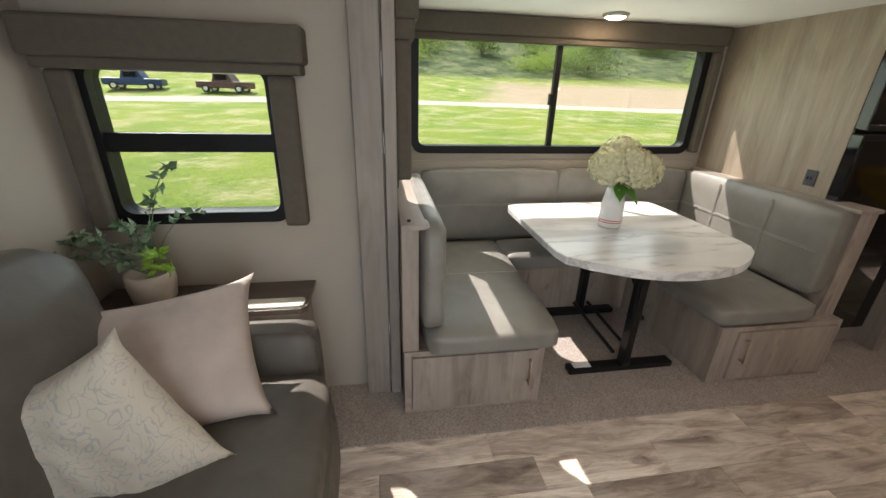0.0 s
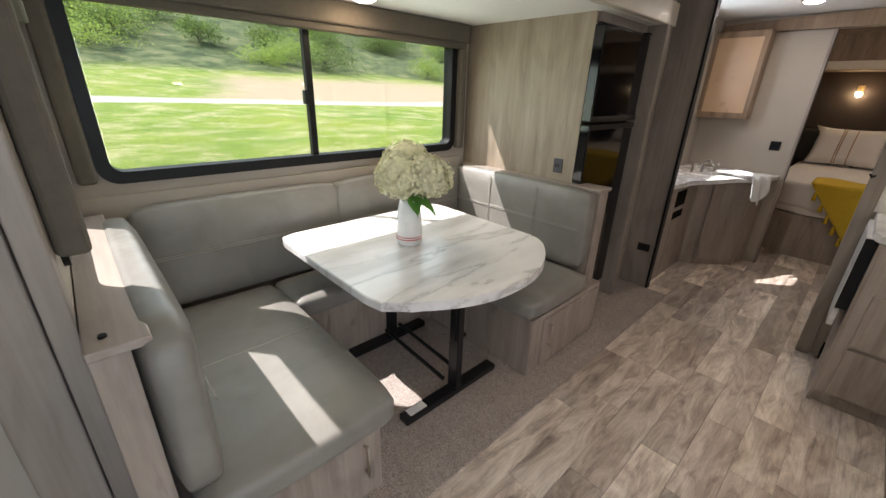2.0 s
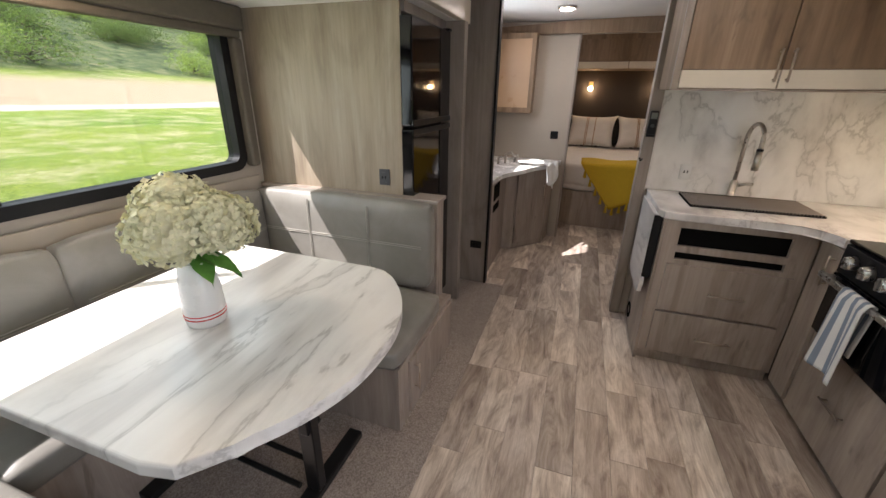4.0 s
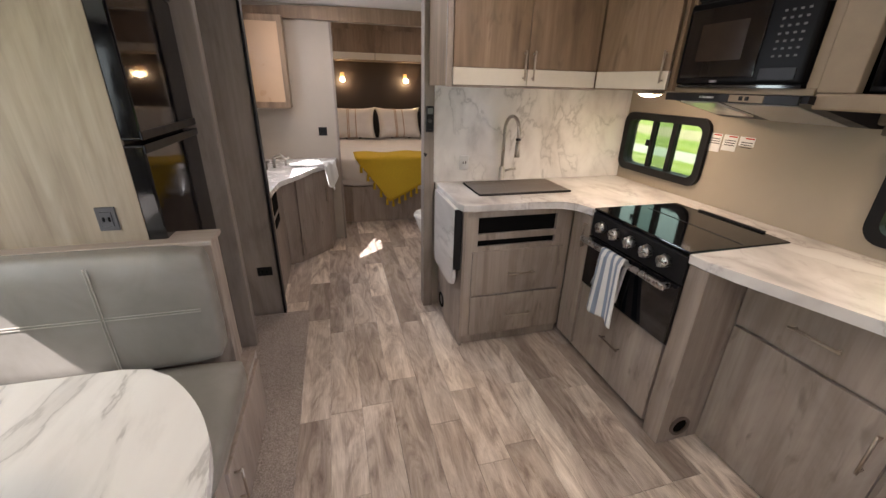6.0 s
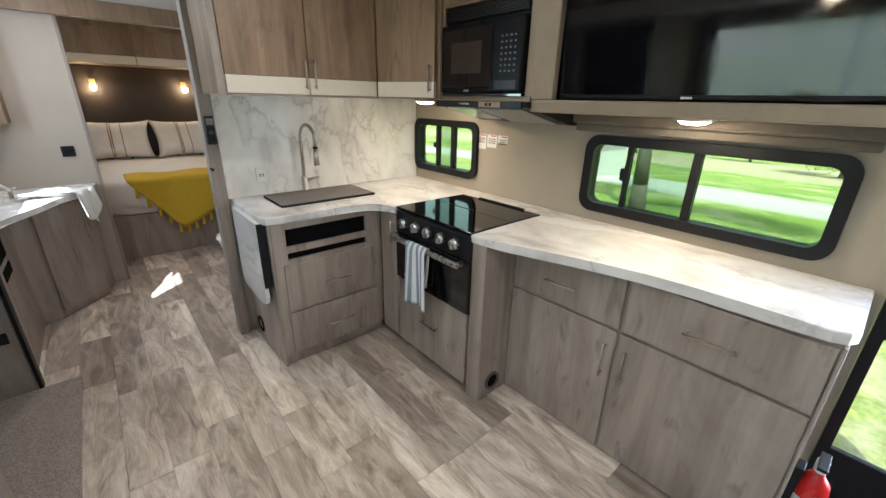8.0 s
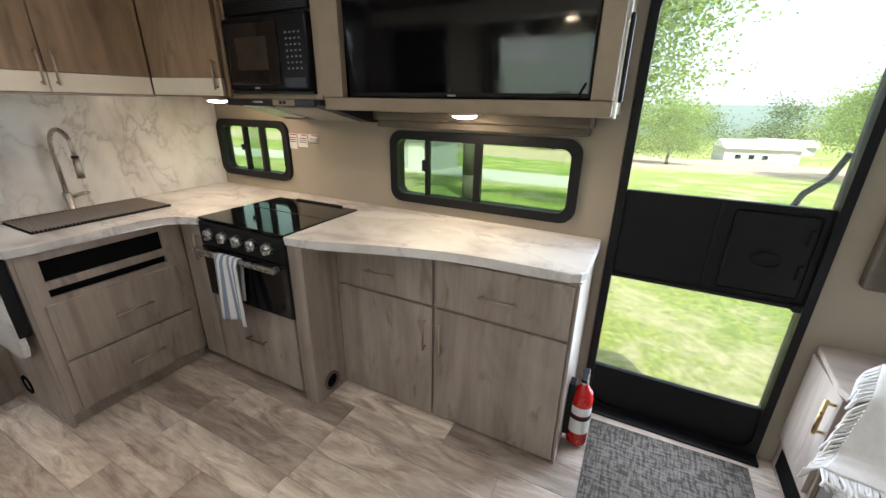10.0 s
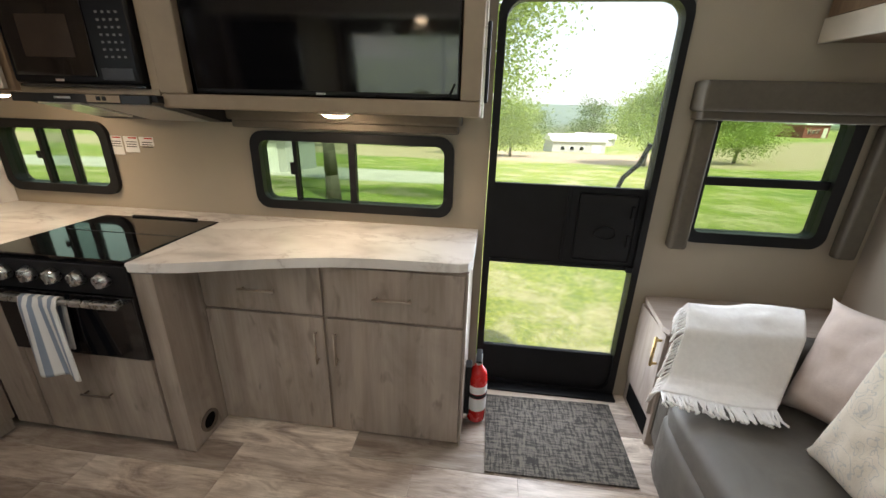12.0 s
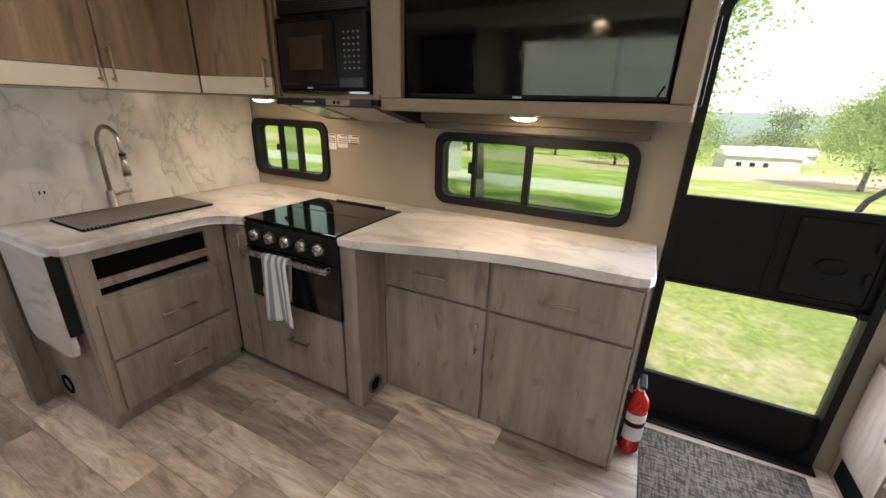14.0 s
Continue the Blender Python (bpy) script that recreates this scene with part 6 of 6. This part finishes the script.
def tree(name, x, y, height, spread, leaves, size, seed, material, label, low=0.3, reach=(), category="tree", thin=1.0):
    rnd = random.Random(seed)
    z = rise(x, y) - 0.05
    root = thing(name, (x, y, z), label, category, "trees" if category == "tree" else "bushes")
    tb_, lb_ = bmesh.new(), bmesh.new()
    r = height * 0.026 * thin
    bend = rnd.uniform(-0.05, 0.05)
    tall = 0.75 if category == "tree" else 0.4
    trunk = [Vector((x + bend * height * t * t, y + 0.03 * height * math.sin(3 * t), z + height * tall * t)) for t in (0, 0.12, 0.3, 0.5, 0.75, 1.0)]
    for i, (p, q) in enumerate(zip(trunk, trunk[1:])):
        cyl(tb_, p, q, r * (1 - i * 0.17), r * (1 - (i + 1) * 0.17), 9)
    tips = [trunk[-1], trunk[-2]]
    for k in range(14):
        t = rnd.uniform(low + 0.05, 0.97)
        p = trunk[0].lerp(trunk[-1], t)
        a = k * 2.4 + rnd.uniform(-0.4, 0.4)
        ln_ = spread * rnd.uniform(0.6, 1.05) * (1.1 - 0.55 * t)
        q = p + Vector((math.cos(a) * ln_, math.sin(a) * ln_, rnd.uniform(0.05, 0.35) * height * (0.4 + 0.3 * t)))
        m_ = p.lerp(q, 0.5) + Vector((0, 0, 0.06 * height))
        cyl(tb_, p, m_, r * 0.42, r * 0.26, 6)
        cyl(tb_, m_, q, r * 0.26, r * 0.06, 6)
        tips += [q, m_, q.lerp(m_, 0.5)]
    for q in reach:
        q = Vector(q)
        p = trunk[2].lerp(trunk[3], rnd.random())
        m_ = p.lerp(q, 0.55) + Vector((0, 0, 0.6))
        cyl(tb_, p, m_, r * 0.35, r * 0.2, 6)
        cyl(tb_, m_, q, r * 0.2, r * 0.04, 6)
        tips += [q, q, q.lerp(m_, 0.3), q.lerp(m_, 0.6)]
    for k in range(leaves):
        c = tips[rnd.randrange(len(tips))]
        g = spread * (0.22 if category == "bush" or not reach else 0.13)
        p = c + Vector((rnd.gauss(0, g), rnd.gauss(0, g), rnd.gauss(0, g * 0.75)))
        leaf(lb_, p, (rnd.uniform(-1, 1), rnd.uniform(-1, 1), rnd.uniform(-0.8, 0.6)), size * rnd.uniform(0.6, 1.3), rnd)
    part("trunk", tb_, BARK, root, "", True)
    tagged(part("crown", lb_, material, root), kind="stuff")


tree("tree", 5.7, -8.6, 8.5, 3.6, 24000, 0.095, 11, GREEN, "large leafy shade tree near the trailer", 0.42,
     [(0.75, -8.0, 3.3), (1.0, -8.2, 2.2), (0.4, -7.8, 4.0), (1.4, -8.6, 1.7), (1.4, -8.0, 2.9), (1.2, -8.1, 3.6), (1.5, -8.2, 2.3), (1.6, -8.2, 3.3), (1.3, -7.9, 4.3), (0.9, -7.9, 3.8)])
tree("tree", -10.5, -31, 7.0, 3.2, 16000, 0.17, 12, GREEN, "round leafy tree in the meadow", 0.15)
tree("tree", -13.5, -35, 6.5, 2.8, 9000, 0.18, 13, GREEN, "leafy tree beside another in the meadow", 0.2)
tree("tree", -0.5, -41, 6.2, 3.4, 15000, 0.18, 14, GREEN, "leafy tree before the farm shed", 0.1)
tree("tree", 4.5, -45, 6.5, 3.0, 8000, 0.19, 15, GREEN, "leafy tree behind another", 0.1)
tree("tree", -22, -40, 7.5, 3.8, 16000, 0.18, 16, GREEN, "leafy tree on the grassy slope", 0.1)
for k, (x, y, h, s) in enumerate(((-8, -105, 9, 6), (-24, -110, 10, 6), (6, -100, 9, 6), (-40, -115, 10, 6), (22, -95, 10, 6), (38, -90, 10, 6), (-70, -105, 9, 6), (-85, -100, 9, 6), (14, -60, 8, 4), (24, -50, 8, 4))):
    tree("tree", x, y, h, s, 3000, 0.5, 30 + k, DEEP, "distant tree at the edge of the farm", 0.1)
rnd = random.Random(21)
for k in range(84):
    x, y = -30 + 115 * (k + rnd.random()) / 84, rnd.uniform(47, 84)
    tree("bush", x, y, rnd.uniform(2.4, 5.0), rnd.uniform(2.4, 4.4), 2200, 0.22, 60 + k, DEEP if k % 3 else GREEN, "dense wild bush on the hillside", 0.02, (), "bush")

# farm shed, barn and parked vehicles
ROOF = plain("pale_metal_roof", (0.7, 0.69, 0.66), 0.5, 0.2, 0.06, 2)
SIDING = plain("white_siding", (0.45, 0.44, 0.42), 0.7, 0, 0.05, 2)


def shed(x, y, wide, deep, tall, turn, material, label):
    z = rise(x, y) - 0.4
    root = thing("farm_shed", (0, 0, 0), label, "building")
    part("wall", B((-wide / 2, -deep / 2, 0), (wide / 2, deep / 2, tall)), material, root)
    rf = bmesh.new()
    prism(rf, [(-deep / 2 - 0.4, tall), (deep / 2 + 0.4, tall), (deep / 2 + 0.4, tall + 0.1), (0, tall + deep * 0.22), (-deep / 2 - 0.4, tall + 0.1)], -wide / 2 - 0.3, wide / 2 + 0.3, lambda u, v, w_: (w_, u, v))
    part("roof", rf, ROOF, root)
    for k in range(3):
        wd = part("window", B((-wide * 0.1 + k * wide * 0.18, deep / 2, tall * 0.45), (-wide * 0.1 + k * wide * 0.18 + wide * 0.1, deep / 2 + 0.05, tall * 0.7)), WHITE, root)
        part("pane", B((-wide * 0.09 + k * wide * 0.18, deep / 2 + 0.05, tall * 0.43), (-wide * 0.1 + k * wide * 0.18 + wide * 0.09, deep / 2 + 0.07, tall * 0.67)), DARK, wd)
    part("door", B((-wide * 0.42, deep / 2, 0), (-wide * 0.25, deep / 2 + 0.05, tall * 0.8)), ROOF, root)
    root.matrix_world = pose(x, y, z, 0, 0, turn)


shed(-12.5, -70, 9.0, 5.0, 2.4, 10, SIDING, "long white farm shed with pale metal roof")
shed(-21, -92, 8.0, 5.0, 2.4, -8, SIDING, "second white farm shed farther off")
shed(-62, -92, 9.0, 6.0, 3.0, 30, plain("barn_red", (0.2, 0.05, 0.04), 0.7, 0, 0.1, 2), "dark red barn on the slope")
shed(13, -16.5, 5.0, 3.0, 2.2, 0, SIDING, "white outbuilding beyond the shade tree")


def truck(x, y, turn, material, label):
    z = rise(x, y)
    root = thing("pickup_truck", (0, 0, 0), label, "vehicle")
    part("body", B((-2.4, -0.9, 0.4), (2.4, 0.9, 1.0), 0.12), material, root)
    cab = part("cab", prism(bmesh.new(), [(-0.9, 1.0), (1.0, 1.0), (0.6, 1.65), (-0.7, 1.65)], -0.8, 0.8, lambda u, v, w_: (u, w_, v)), material, root)
    for s in (-1, 1):
        part("side_window", B((-0.6, s * 0.8 - 0.01, 1.1), (0.5, s * 0.8 + 0.01, 1.55)), DARK, cab)
    for a in (-1.5, 1.5):
        for s in (-0.85, 0.85):
            wh = part("wheel", cyl(bmesh.new(), (a, s - 0.1, 0.36), (a, s + 0.1, 0.36), 0.36, None, 18), BLACK, root)
            part("rim", cyl(bmesh.new(), (a, s - 0.11, 0.36), (a, s + 0.11, 0.36), 0.2, None, 14), STEEL, wh)
    root.matrix_world = pose(x, y, z, 0, 0, turn) @ Matrix.Diagonal((0.75, 0.75, 0.75, 1))


truck(-16.2, 34.2, 8, plain("blue_paint", (0.02, 0.045, 0.13), 0.4, 0.2), "blue pickup truck parked along the road")
truck(-9.9, 33.3, -6, plain("maroon_paint", (0.09, 0.04, 0.035), 0.4, 0.2), "dark red pickup truck parked along the road")

# ---- vinyl planks, laid last ----
PW = 0.152
rnd = random.Random(4)
shapes = {}


def plank_mesh(x0, x1):
    key = round(x1 - x0, 3)
    if key not in shapes:
        bm_ = B((0, 0, 0), (key - 0.0012, PW - 0.0012, 0.0055))
        bmesh.ops.bevel(bm_, geom=[e for e in bm_.edges if all(v.co.z > 0.005 for v in e.verts)], offset=0.0009, segments=1, affect="EDGES")
        me_ = bpy.data.meshes.new("plank")
        bm_.to_mesh(me_)
        bm_.free()
        me_.materials.append(PLANK)
        shapes[key] = me_
    return shapes[key]


floor_ob = bpy.data.objects["floor"]
for j in range(18):
    y = 0.003 + j * PW
    x = -0.36 - rnd.random() * 0.5
    while x < 8.1:
        long = 0.05 * rnd.randrange(9, 20)
        a, b_ = max(x, -0.35), min(x + long, 8.12)
        if b_ - a > 0.03 and y + PW < 2.75:
            o = new("plank", plank_mesh(a, b_))
            o.location = (a, y, -0.0055)
            o.parent = floor_ob
        x += long
